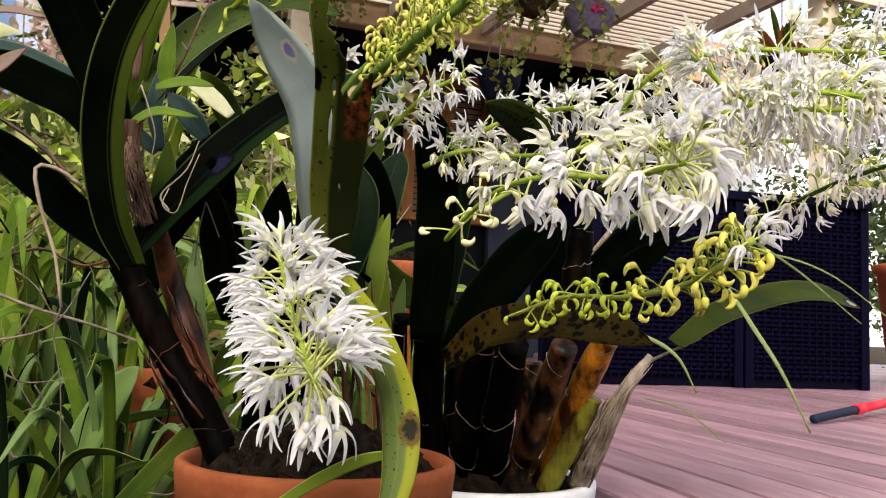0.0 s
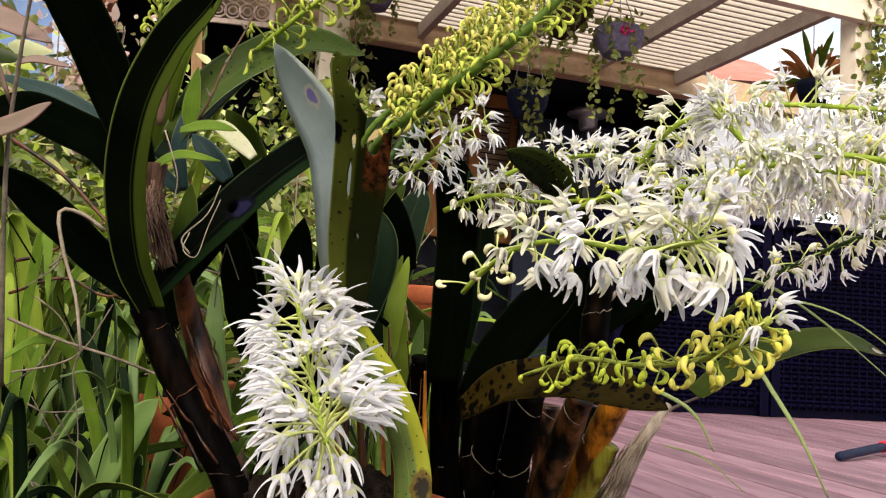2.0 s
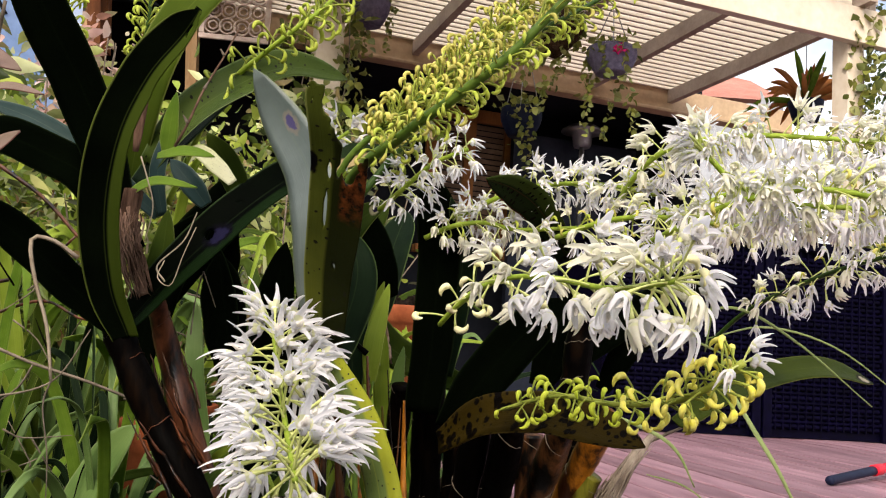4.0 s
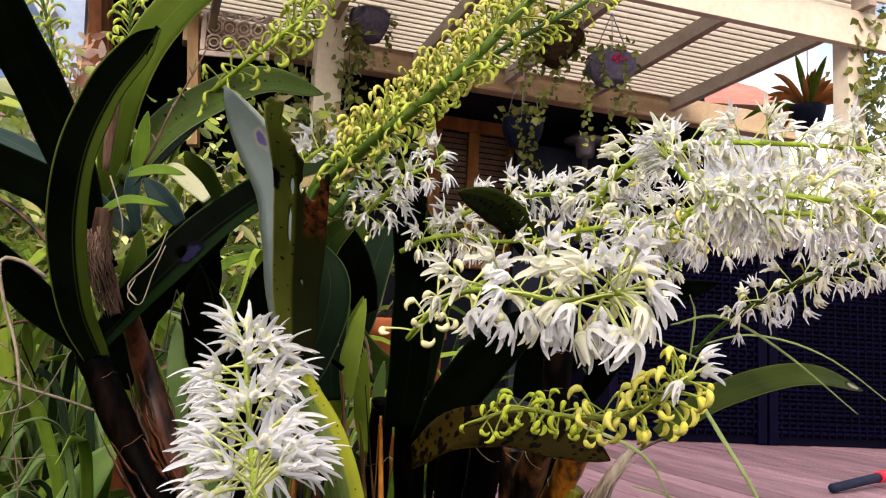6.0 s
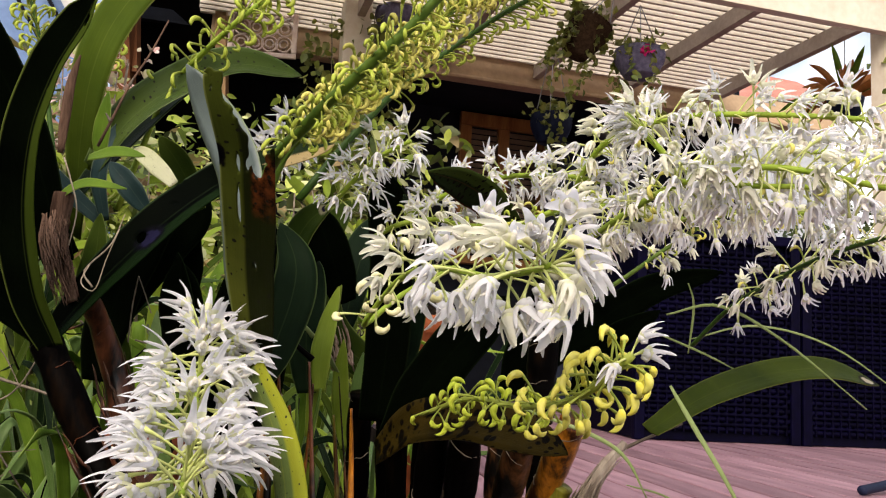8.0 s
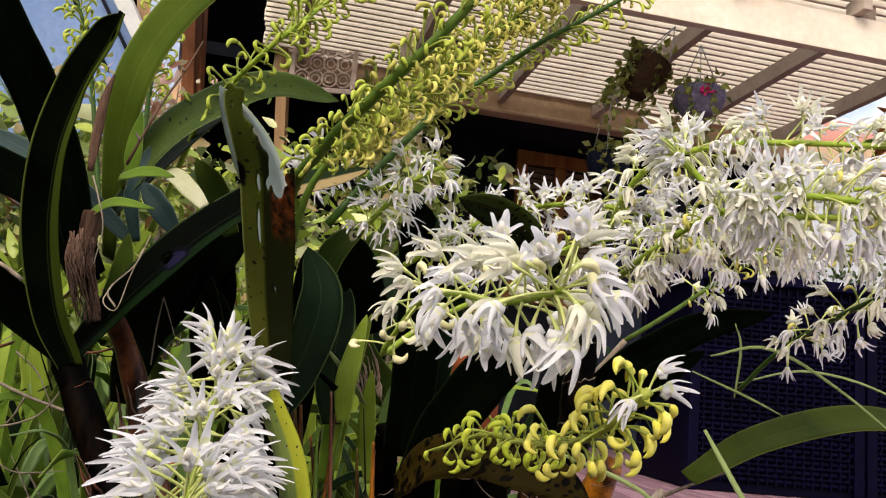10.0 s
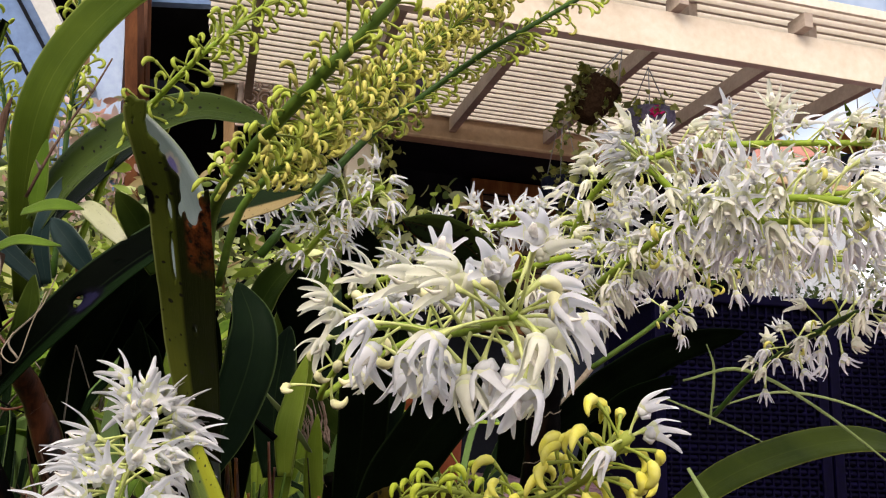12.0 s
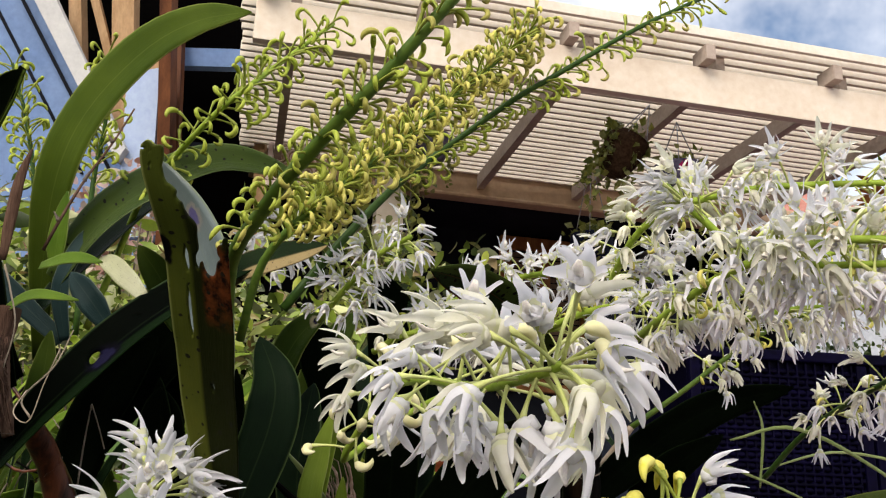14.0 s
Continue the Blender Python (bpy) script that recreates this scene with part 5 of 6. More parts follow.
spike(second, [(0.060, 0.790, 0.392), (0.022, 0.738, 0.362), (0.000, 0.690, 0.333), (0.015, 0.661, 0.349), (0.041, 0.599, 0.363), (0.070, 0.540, 0.361), (0.098, 0.492, 0.352), (0.120, 0.462, 0.353), (0.128, 0.452, 0.355)], 68, front_kinds, cap=4, spin=40, lean=14, splay=10, start=0.30, seed=41, label="creamy white flower spike with hooked buds", r0=0.0024, r1=0.0016, facing=(0.0, 0.95, 0.1), size=0.84, sag=0.0, power=0.75)
spike(second, [(0.051, 0.642, 0.272), (0.085, 0.600, 0.286), (0.115, 0.551, 0.285), (0.137, 0.500, 0.290), (0.152, 0.474, 0.300), (0.166, 0.458, 0.315)], 96, bud_kinds, cap=1, lean=24, start=0.04, seed=42, label="spike of yellow hooked buds opening at the tip", r0=0.0016, r1=0.0022, stem=BUD_STALK, size=0.72, facing=(0, 0.95, 0), jitter=20)
SP = [
    ([(0.15, 0.84, 0.405), (0.19, 0.70, 0.425), (0.225, 0.645, 0.44), (0.275, 0.615, 0.445), (0.34, 0.60, 0.43)], 140),
    ([(0.31, 1.04, 0.34), (0.342, 0.975, 0.385), (0.375, 0.83, 0.415), (0.42, 0.74, 0.43), (0.47, 0.68, 0.44)], 115),
    ([(0.15, 0.86, 0.445), (0.180, 0.77, 0.498), (0.235, 0.73, 0.512), (0.31, 0.71, 0.510), (0.37, 0.69, 0.502)], 140),
    ([(0.24, 0.97, 0.475), (0.32, 0.93, 0.515), (0.40, 0.91, 0.535), (0.48, 0.89, 0.53)], 95),
    ([(0.0, 0.88, 0.45), (0.07, 0.85, 0.48), (0.14, 0.83, 0.485), (0.20, 0.82, 0.475)], 90),
]
for k, (pts, c) in enumerate(SP):
    spike(second, pts, int(c * 0.86), only(*((STARS, STARS, SHORT) if k == 4 else (SHORT, SHORT, CREAMY, STARS, CREAMY, SHORT, PALE_BUDS))), stem=SPIKE_DK if k == 1 else SPIKE, lean=18, start=0.06 if k != 1 else 0.25, seed=60 + k, r0=0.0028, r1=0.0020, label="arching spike of white spidery flowers", jitter=38, size=0.78 if k != 4 else 0.70)
spike(second, [(-0.075, 0.863, 0.451), (-0.050, 0.842, 0.471), (-0.021, 0.820, 0.493), (0.012, 0.800, 0.505)], 38, only(STARS, SHORT), lean=25, seed=71, r0=0.003, r1=0.002, size=0.74, label="loose spike of small white flowers")
spike(second, [(-0.026, 0.86, 0.425), (0.000, 0.85, 0.437), (0.033, 0.85, 0.443), (0.066, 0.85, 0.438), (0.124, 0.84, 0.442)], 52, only(STARS, SHORT, CREAMY, GREEN_BUDS), lean=20, seed=73, r0=0.0028, r1=0.002, size=0.72, jitter=34, label="short spike of white flowers and green buds")
spike(second, [(0.10, 0.80, 0.425), (0.14, 0.76, 0.437), (0.18, 0.74, 0.440), (0.23, 0.73, 0.435)], 50, only(CREAMY, PALE_BUDS, SHORT, GREEN_BUDS), lean=20, seed=74, r0=0.0028, r1=0.002, size=0.74, jitter=36, label="short spike of pale flowers and green buds")
spike(second, [(-0.166, 0.913, 0.499), (-0.142, 0.910, 0.525), (-0.119, 0.909, 0.544)], 14, only(STARS), lean=25, seed=72, r0=0.003, r1=0.002)

# ---- pergola ----
PERG = Matrix.Translation((1.84, 4.20, 0)) @ Matrix.Rotation(radians(21.0), 4, "Z")
perg = thing("pergola", "cream-painted timber pergola with slatted roof", "pergola")
perg.matrix_basis = PERG


def beam(parent, name, lo, hi, mat, w=0.004, label=""):
    bm = bmesh.new()
    box(bm, lo, hi)
    bevelled(bm, w)
    return part(name, bm, mat, parent, label)


beam(perg, "front_beam", (-3.15, -0.045, 2.02), (0.42, 0.0, 2.205), PAINT, label="cream fascia beam")
beam(perg, "post", (0.045, 0.003, DECK_Z), (0.150, 0.108, 2.19), PAINT)
beam(perg, "rear_beam", (-3.15, 1.80, 2.165), (1.3, 1.86, 2.32), TAN)
beam(perg, "gutter", (-3.15, 1.77, 2.135), (1.3, 1.88, 2.163), TAN, 0.012)
for k in range(6):
    beam(perg, "rafter", (0.185 - 0.640 * k, 0.003, 2.207), (0.230 - 0.640 * k, 1.797, 2.300), RAFTER)
    beam(perg, "rafter_tail", (0.065 - 0.640 * k, -0.12, 2.207), (0.112 - 0.640 * k, 0.0, 2.280), RAFTER)
bm = bmesh.new()
box(bm, (-3.22, -0.010, 0), (0.30, 0.010, 0.046))
bevelled(bm, 0.003)
slat = mesh_of("slat", bm, SLAT)
for k in range(30):
    s = new("slat", slat)
    s.parent = perg
    s.matrix_basis = Matrix.Translation((0.006 * math.sin(k * 5.1), -0.13 + 0.066 * k, 2.302))
left_post = (-0.841, 4.579, 2.087)
lp = thing("veranda_post", "cream timber veranda post with a climbing vine", "post", at=(left_post[0], left_post[1], DECK_Z), turn=radians(21))
beam(lp, "post", (-0.075, -0.075, 0), (0.075, 0.075, 2.35), PAINT)

# ---- the house behind the pergola ----
def hb(name, lo, hi, mat, label, kind="structure", cat="wall"):
    bm = bmesh.new()
    box(bm, lo, hi)
    ob = part(name, bm, mat)
    ob.matrix_basis = PERG
    return tagged(ob, label, cat, kind=kind)


hb("wall_rear", (-6.0, 2.8, -0.2), (0.57, 2.95, 2.6), HOUSE_DK, "house wall painted near-black as veranda shade")
hb("wall_side", (0.45, 1.92, -0.2), (0.57, 2.79, 2.6), HOUSE_DK, "veranda side wall painted near-black as shade")
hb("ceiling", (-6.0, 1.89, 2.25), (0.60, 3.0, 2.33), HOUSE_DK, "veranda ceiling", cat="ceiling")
win = thing("window", "orange-stained timber window with slatted blinds", "window", at=PERG @ Vector((-1.291, 2.78, 2.225)), turn=radians(21))
WW, WH = -0.561 - -1.291, 1.1
beam(win, "window_frame", (0, -0.05, -0.10), (WW, 0, 0.0), TIMBER)
for x in (0.0, WW * 0.42, WW - 0.09):
    beam(win, "window_frame", (x, -0.045, -WH), (x + 0.09, -0.002, -0.102), TIMBER)
beam(win, "window_sill", (-0.05, -0.09, -WH - 0.06), (WW + 0.05, 0, -WH - 0.002), TIMBER)
for x0, x1 in ((0.095, WW * 0.42 - 0.005), (WW * 0.42 + 0.095, WW - 0.095)):
    bm = bmesh.new()
    for k in range(22):
        z = -0.12 - k * 0.044
        box(bm, (x0, -0.03, z - 0.034), (x1, -0.022, z))
    part("blind", bm, BLIND, win)
    bm = bmesh.new()
    box(bm, (x0, -0.012, -WH), (x1, -0.006, -0.105))
    part("backing", bm, HOUSE_DK, win)
bl = (-0.633, 2.055)
hb("low_wall", (bl[0], 2.6, 0.07), (0.447, 2.66, bl[1]), DULL_BLUE, "dull blue painted low wall")
hood_at = PERG @ Vector((-0.130, 2.45, 0))
hood = thing("patio_heater", "grey metal patio heater with a flared hood", "heater", at=(hood_at.x, hood_at.y, DECK_Z))
hz = 2.091 - DECK_Z
bm = bmesh.new()
lathe(bm, [(0.02, hz + 0.06), (0.10, hz + 0.05), (0.16, hz + 0.015), (0.165, hz), (0.08, hz - 0.005), (0.07, hz - 0.10), (0.06, hz - 0.12), (0.02, hz - 0.12)][::-1], 24)
part("hood", bm, METAL, hood)
bm = bmesh.new()
lathe(bm, [(0.01, 0), (0.16, 0), (0.15, 0.04), (0.022, 0.06), (0.02, hz - 0.115), (0.01, hz - 0.115)], 20)
part("stand", bm, METAL, hood)

# ---- the blue gable and timber door to the side ----
def slab(parent, name, pts, depth, mat, label=""):
    """A flat board with the given corners, pushed back by depth."""
    bm = bmesh.new()
    a = [bm.verts.new(Vector(p)) for p in pts]
    b = [bm.verts.new(Vector(p) + Vector((-0.1, 1, 0)).normalized() * depth) for p in pts]
    bm.faces.new(a)
    bm.faces.new(b[::-1])
    n = len(a)
    for k in range(n):
        bm.faces.new((a[k], b[k], b[(k + 1) % n], a[(k + 1) % n]))
    return part(name, bm, mat, parent, label)


shed = thing("blue_annexe", "blue weatherboard annexe with white raked trim and a timber door", "building")
slab(shed, "wall", [(-5.004, 3.300, 3.599), (-2.768, 3.814, 2.982), (-2.135, 4.246, 1.835), (-1.987, 4.836, -0.093), (-5.011, 4.421, -0.210)], 0.1, BLUE_WALL)
slab(shed, "barge_board", [(-2.734, 3.731, 2.923), (-2.610, 3.748, 2.928), (-2.168, 4.081, 2.022), (-2.218, 4.093, 1.954)], 0.06, WHITE_TRIM, "white raked barge board")
for k in range(5):
    slab(shed, "board_strip", [(Vector(a) + Vector((-0.10 - 0.17 * k, -0.03, 0))) for a in ((-2.755, 3.798, 2.971), (-2.737, 3.801, 2.971), (-2.170, 4.196, 1.914), (-2.188, 4.194, 1.913))], 0.02, HOUSE_DK)
slab(shed, "corner_post", [(-2.184, 4.012, 2.424), (-2.010, 4.028, 2.460), (-2.075, 4.275, 1.588), (-2.245, 4.252, 1.581)], 0.1, PALE_BLUE)
slab(shed, "door_frame", [(-2.310, 3.833, 3.326), (-2.187, 3.850, 3.331), (-2.214, 4.274, 1.879), (-2.327, 4.258, 1.874)], 0.08, TIMBER_PALE)
slab(shed, "door_frame", [(-2.578, 3.822, 3.336), (-2.510, 3.831, 3.339), (-2.482, 4.239, 1.968), (-2.549, 4.230, 1.966)], 0.08, TIMBER_PALE)
slab(shed, "brace", [(-2.453, 3.945, 2.912), (-2.407, 3.951, 2.914), (-2.301, 4.088, 2.502), (-2.347, 4.082, 2.500)], 0.04, TIMBER_PALE)
slab(shed, "door_frame", [(-1.977, 3.750, 3.239), (-1.917, 3.759, 3.241), (-1.970, 4.647, 0.201), (-2.041, 4.637, 0.198)], 0.1, DARK_TIMBER)
slab(shed, "doorway", [(-3.075, 3.965, 4.459), (-1.708, 4.152, 4.512), (-1.716, 5.518, -0.125), (-3.083, 5.330, -0.178)], 0.1, PAINTED_DARK, "flat black sheet painted as the shaded interior beyond the door")
slab(shed, "door_jamb", [(-2.222, 4.20, 2.823), (-2.146, 4.20, 2.823), (-2.010, 4.20, 1.754), (-2.076, 4.20, 1.754)], 0.06, TIMBER_PALE, "pale orange timber jamb")
slab(shed, "door_edge", [(-2.142, 4.215, 2.823), (-2.015, 4.215, 2.823), (-1.915, 4.215, 1.754), (-2.005, 4.215, 1.754)], 0.06, DARK_TIMBER, "red-brown timber door edge")
slab(shed, "rail", [(-2.088, 4.302, 2.740), (-1.653, 4.365, 2.745), (-1.653, 4.395, 2.645), (-2.088, 4.331, 2.640)], 0.06, BLUE_WALL)
slab(shed, "door_frame", [(-1.754, 4.555, 3.373), (-1.681, 4.558, 3.376), (-1.625, 4.818, 1.536), (-1.685, 4.815, 1.534)], 0.08, TIMBER_PALE)

screen = thing("wall_panel", "pinkish cream openwork panel of woven rings on the wall", "wall decoration", at=(-1.422, 4.733, 2.220), turn=radians(8))
for x0, x1, z0, z1 in ((-0.20, 0.20, 0.15, 0.18), (-0.20, 0.20, -0.18, -0.15), (-0.20, -0.17, -0.148, 0.148), (0.17, 0.20, -0.148, 0.148)):
    beam(screen, "panel_frame", (x0, -0.01, z0), (x1, 0.01, z1), RING)
for i in range(4):
    for j in range(3):
        cx, cz = -0.125 + 0.083 * i, -0.095 + 0.095 * j
        for rr in (0.046, 0.024):
            bm = bmesh.new()
            sweep(bm, [(cx + rr * math.cos(g), 0.002, cz + rr * math.sin(g)) for g in (2 * math.pi * q / 16 for q in range(17))], [0.006] * 17, 5, up=(0, 1, 0))
            part("woven_ring", bm, RING, screen)

# ---- hanging baskets ----
def leaves_of(bm, centre, spread, count, size, rnd, droop=0.0, shape=0.5, fine=False):
    for _ in range(count):
        p = Vector((rnd.gauss(0, 1) * spread[0], rnd.gauss(0, 1) * spread[1], rnd.gauss(0, 1) * spread[2])) + Vector(centre)
        d = Vector((rnd.uniform(-1, 1), rnd.uniform(-1, 1), rnd.uniform(-0.8, 0.8) - droop)).normalized()
        s = d.cross(Vector((rnd.uniform(-1, 1), rnd.uniform(-1, 1), rnd.uniform(-1, 1)))).normalized()
        up = s.cross(d)
        ln = size * rnd.uniform(0.6, 1.4)
        w = ln * shape * 0.5
        if fine:
            rows = [[bm.verts.new(p + d * (ln * f) + s * (w * g * k) + up * (w * 0.3 * abs(k) * g - ln * 0.22 * f * f)) for k in (-1, 0, 1)] for f, g in ((0.03, 0.15), (0.22, 0.8), (0.5, 1.0), (0.78, 0.6), (1.0, 0.06))]
            for a, b in zip(rows, rows[1:]):
                for k in (0, 1):
                    bm.faces.new((a[k], a[k + 1], b[k + 1], b[k])).smooth = True
            continue
        v = [bm.verts.new(q) for q in (p, p + d * ln * 0.45 + s * w + up * w * 0.25, p + d * ln + up * (-ln * 0.15), p + d * ln * 0.45 - s * w + up * w * 0.25)]
        mid = bm.verts.new(p + d * ln * 0.5)
        for a, b in ((0, 1), (1, 2), (2, 3), (3, 0)):
            bm.faces.new((v[a], v[b], mid))


def basket(at, r, h, label, mat, trail, top, seed, tilt=0.0, bloom=False):
    rnd = random.Random(seed)
    t = thing("hanging_basket", label, "hanging basket", "hanging baskets", at=at)
    if tilt:
        t.matrix_basis = t.matrix_basis @ Matrix.Rotation(tilt, 4, "Y")
    bm = bmesh.new()
    prof = [(0.01, -h)]
    for k in range(9):
        a = k / 8
        rr = r * (0.62 + 0.38 * math.sin(a * 2.0))
        z = -h + h * a
        prof += [(rr, z), (rr * 1.035, z + h / 20)]
    prof += [(r * 0.93, 0.004), (r * 0.88, -0.02), (0.01, -0.025)]
    lathe(bm, prof, 28)
    part("basket_bowl", bm, mat, t)
    for k in range(3):
        a = 2.1 * k + 0.4
        wire(t, "chain", [(r * math.cos(a), r * math.sin(a), 0), (0.5 * r * math.cos(a), 0.5 * r * math.sin(a), top * 0.5), (0, 0, top)], 0.003, 0.003, METAL, n=6)
    bm = bmesh.new()
    for k in range(trail):
        a = rnd.uniform(0, 6.28)
        ln = rnd.uniform(0.18, 0.52)
        n = int(ln * 95)
        for i in range(n):
            z = 0.03 - ln * i / n
            leaves_of(bm, (r * (1.02 + 0.1 * math.sin(i)) * math.cos(a + 0.02 * i), r * 1.05 * math.sin(a + 0.02 * i), z), (0.01, 0.01, 0.01), 1, 0.035, rnd, 0.4, 0.8, True)
    leaves_of(bm, (0, 0, 0.03), (r * 0.5, r * 0.5, 0.03), 70, 0.05, rnd, 0, 0.7)
    tagged(part("trailing_leaves", bm, VINE, t, "yellow-green trailing leaves"), kind="stuff")
    if bloom:
        bm = bmesh.new()
        leaves_of(bm, (0.02, -r * 0.97, -0.03), (0.012, 0.008, 0.012), 14, 0.035, rnd, 0, 0.9)
        part("blossom", bm, PINK, t, "magenta blossom")
    return t


basket((0.688, 4.226, 1.916), 0.125, 0.125, "grey-purple woven hanging basket with trailing vine and a magenta blossom", BASKET, 5, 0.25, 1, bloom=True)
basket((0.452, 4.217, 2.068), 0.105, 0.20, "tilted dark coir hanging basket with trailing vine", COIR, 9, 0.22, 2, tilt=0.5)
basket((-0.632, 4.661, 2.302), 0.115, 0.15, "grey-purple woven hanging basket by the post", BASKET, 2, 0.3, 3)
basket((0.289, 5.078, 1.826), 0.125, 0.16, "dark woven hanging basket low under the beam", NAVY_GRIP, 3, 0.5, 4)
brom = thing("hanging_fern_pot", "dark hanging pot of reddish bromeliad leaves", "hanging pot", at=(1.919, 4.847, 1.908))
bm = bmesh.new()
lathe(bm, [(0.01, -0.13), (0.065, -0.13), (0.095, -0.03), (0.10, 0.0), (0.085, 0.0), (0.01, -0.02)], 20)
part("pot_body", bm, NAVY_GRIP, brom)
rnd = random.Random(8)
for k in range(30):
    a, l0 = k * 2.4, rnd.uniform(0.20, 0.36)
    e = rnd.uniform(0.05, 1.15)
    d = Vector((math.cos(a) * math.cos(e), math.sin(a) * math.cos(e), math.sin(e)))
    leaf(brom, [d * 0.02, d * l0 * 0.6, d * l0 + Vector((0, 0, -0.07 * (1.4 - e)))], 0.040, rnd.choice((BROM, BROM, GARDEN_LEAF)), n=8, m=2, tip=0.7, seed=k)
wire(brom, "chain", [(0, 0, 0), (0, 0, 0.4), (0, 0, 0.72)], 0.003, 0.003, METAL, n=5)

vine = thing("climbing_vine", "thin green vine climbing the cream posts", "vine")
bm = bmesh.new()
rnd = random.Random(12)
for base, hh, cnt in (((left_post[0] + 0.15, left_post[1] - 0.06), 2.2, 260), ((left_post[0] - 0.17, left_post[1] - 0.06), 2.2, 260), (tuple((PERG @ Vector((0.14, -0.03, 0)))[:2]), 2.2, 300)):
    for k in range(cnt):
        z = rnd.uniform(0.9, hh)
        leaves_of(bm, (base[0] + rnd.gauss(0, 0.05), base[1] + rnd.gauss(0, 0.03), z), (0.02, 0.02, 0.02), 1, 0.050, rnd, 0.3, 0.8, True)
tagged(part("vine_leaves", bm, VINE, vine, "small yellow-green leaves"), kind="stuff")
for bx, by in ((left_post[0] + 0.12, left_post[1] - 0.09), (left_post[0] - 0.12, left_post[1] - 0.09), tuple((PERG @ Vector((0.10, -0.02, 0)))[:2])):
    wire(vine, "vine_stem", [(bx, by, DECK_Z), (bx + 0.03, by, 0.7), (bx - 0.03, by, 1.3), (bx + 0.02, by, 1.8), (bx, by, 2.2)], 0.006, 0.003, TWIG, "thin woody stem")

# ---- wicker units on the deck ----
def wicker_unit(label, x0, x1, back=0.6, h=0.77):
    t = thing("wicker_box", label, "wicker furniture", "wicker boxes", at=(0, 0, 0))
    t.matrix_basis = Matrix.Translation((1.793, 3.643, DECK_Z)) @ Matrix.Rotation(radians(13.5), 4, "Z")
    for x in (x0, x1 - 0.04):
        for y in (0.0, back - 0.04):
            beam(t, "leg", (x, y, 0), (x + 0.04, y + 0.04, h), WICKER, 0.006)
    beam(t, "top", (x0 - 0.01, -0.012, h + 0.001), (x1 + 0.01, back + 0.01, h + 0.04), WICKER, 0.006)
    beam(t, "core", (x0 + 0.01, 0.022, 0.003), (x1 - 0.01, back - 0.02, h - 0.001), WICKER, 0.003)
    for j in range(int((x1 - x0 - 0.08) / 0.035)):
        x = x0 + 0.055 + 0.035 * j
        beam(t, "rib", (x, 0.006, 0.035), (x + 0.007, 0.02, h), WICKER, 0.002)
    for r in range(int((h - 0.06) / 0.019)):
        z = 0.05 + 0.019 * r
        n = int((x1 - x0 - 0.08) / 0.0175)
        pts = [(x0 + 0.042 + (x1 - x0 - 0.084) * i / n, 0.012 + 0.006 * (1 if (i + r) % 2 else -1), z) for i in range(n + 1)]
        bm = bmesh.new()
        sweep(bm, pts, [0.0098] * len(pts), 4, flat=0.35, up=(0, 1, 0))
        part("strand", bm, WICKER, t)
    return t


wicker_unit("dark navy woven wicker box unit on the deck", -0.565, 0.03)
wicker_unit("dark navy woven wicker box unit on the deck", -1.25, -0.575)
pot("terracotta_pot", "tall terracotta pot on the deck behind the wicker boxes", (2.326, 4.112), 0.24, DECK_Z, 0.656, TERRA)

tool = thing("tool_handle", "red pole with navy rubber grip lying on the deck", "tool")
a, b = Vector((0.886, 2.046, DECK_Z + 0.0125)), Vector((1.474, 2.62, DECK_Z + 0.05))
c = a.lerp(b, 0.32)
wire(tool, "grip", [a, a.lerp(c, 0.1), a.lerp(c, 0.6), c], 0.0105, 0.0115, NAVY_GRIP, "navy rubber grip", n=10, sides=12)
wire(tool, "collar", [c - (b - a) * 0.004, c.lerp(b, 0.04), c.lerp(b, 0.08)], 0.0145, 0.0145, RED_GRIP, "red plastic collar", n=6, sides=12)
wire(tool, "pole", [c.lerp(b, 0.07), c.lerp(b, 0.6), b.lerp(c, -1.0)], 0.012, 0.012, RED_GRIP, "red pole", n=6, sides=12)

# ---- far things ----
far = thing("house", "distant house with a red tiled roof", "house", at=(0, 0, 0))
slab(far, "roof", [(3.351, 15.640, 5.503), (5.057, 17.590, 6.647), (5.778, 17.642, 6.537), (5.900, 15.770, 5.510)], 3, ROOF_RED, "red tiled roof")
slab(far, "wall", [(3.652, 16.045, 5.610), (5.938, 16.163, 5.603), (6.145, 16.944, 0.086), (3.863, 16.841, -0.014)], 2, PALE_WALL)


def tree(at, h, r, seed, label):
    rnd = random.Random(seed)
    t = thing("tree", label, "tree", at=at)
    bm = bmesh.new()
    sweep(bm, catmull([(0, 0, 0), (0.05 * h, 0, h * 0.3), (0, 0.04 * h, h * 0.6), (0.02 * h, 0, h * 0.9)], 12), [0.05 * h * (1 - 0.07 * i) / 1.6 for i in range(12)], 8)
    for k in range(7):
        a = k * 2.4
        z = h * (0.35 + 0.07 * k)
        sweep(bm, catmull([(0, 0, z), (r * 0.4 * math.cos(a), r * 0.4 * math.sin(a), z + 0.1 * h), (r * 0.9 * math.cos(a), r * 0.9 * math.sin(a), z + 0.16 * h)], 6), [0.012 * h, 0.01 * h, 0.008 * h, 0.006 * h, 0.004 * h, 0.002 * h], 5)
    part("trunk", bm, TWIG, t)
    bm = bmesh.new()
    for k in range(70):
        a, q = rnd.uniform(0, 6.28), r * math.sqrt(rnd.random())
        z = h * rnd.uniform(0.25, 1.05)
        leaves_of(bm, (q * math.cos(a), q * math.sin(a), z), (0.12 * r, 0.12 * r, 0.06 * h), 60, 0.09, rnd, 0.2, 0.5)
    part("crown", bm, TREE, t)
    return t


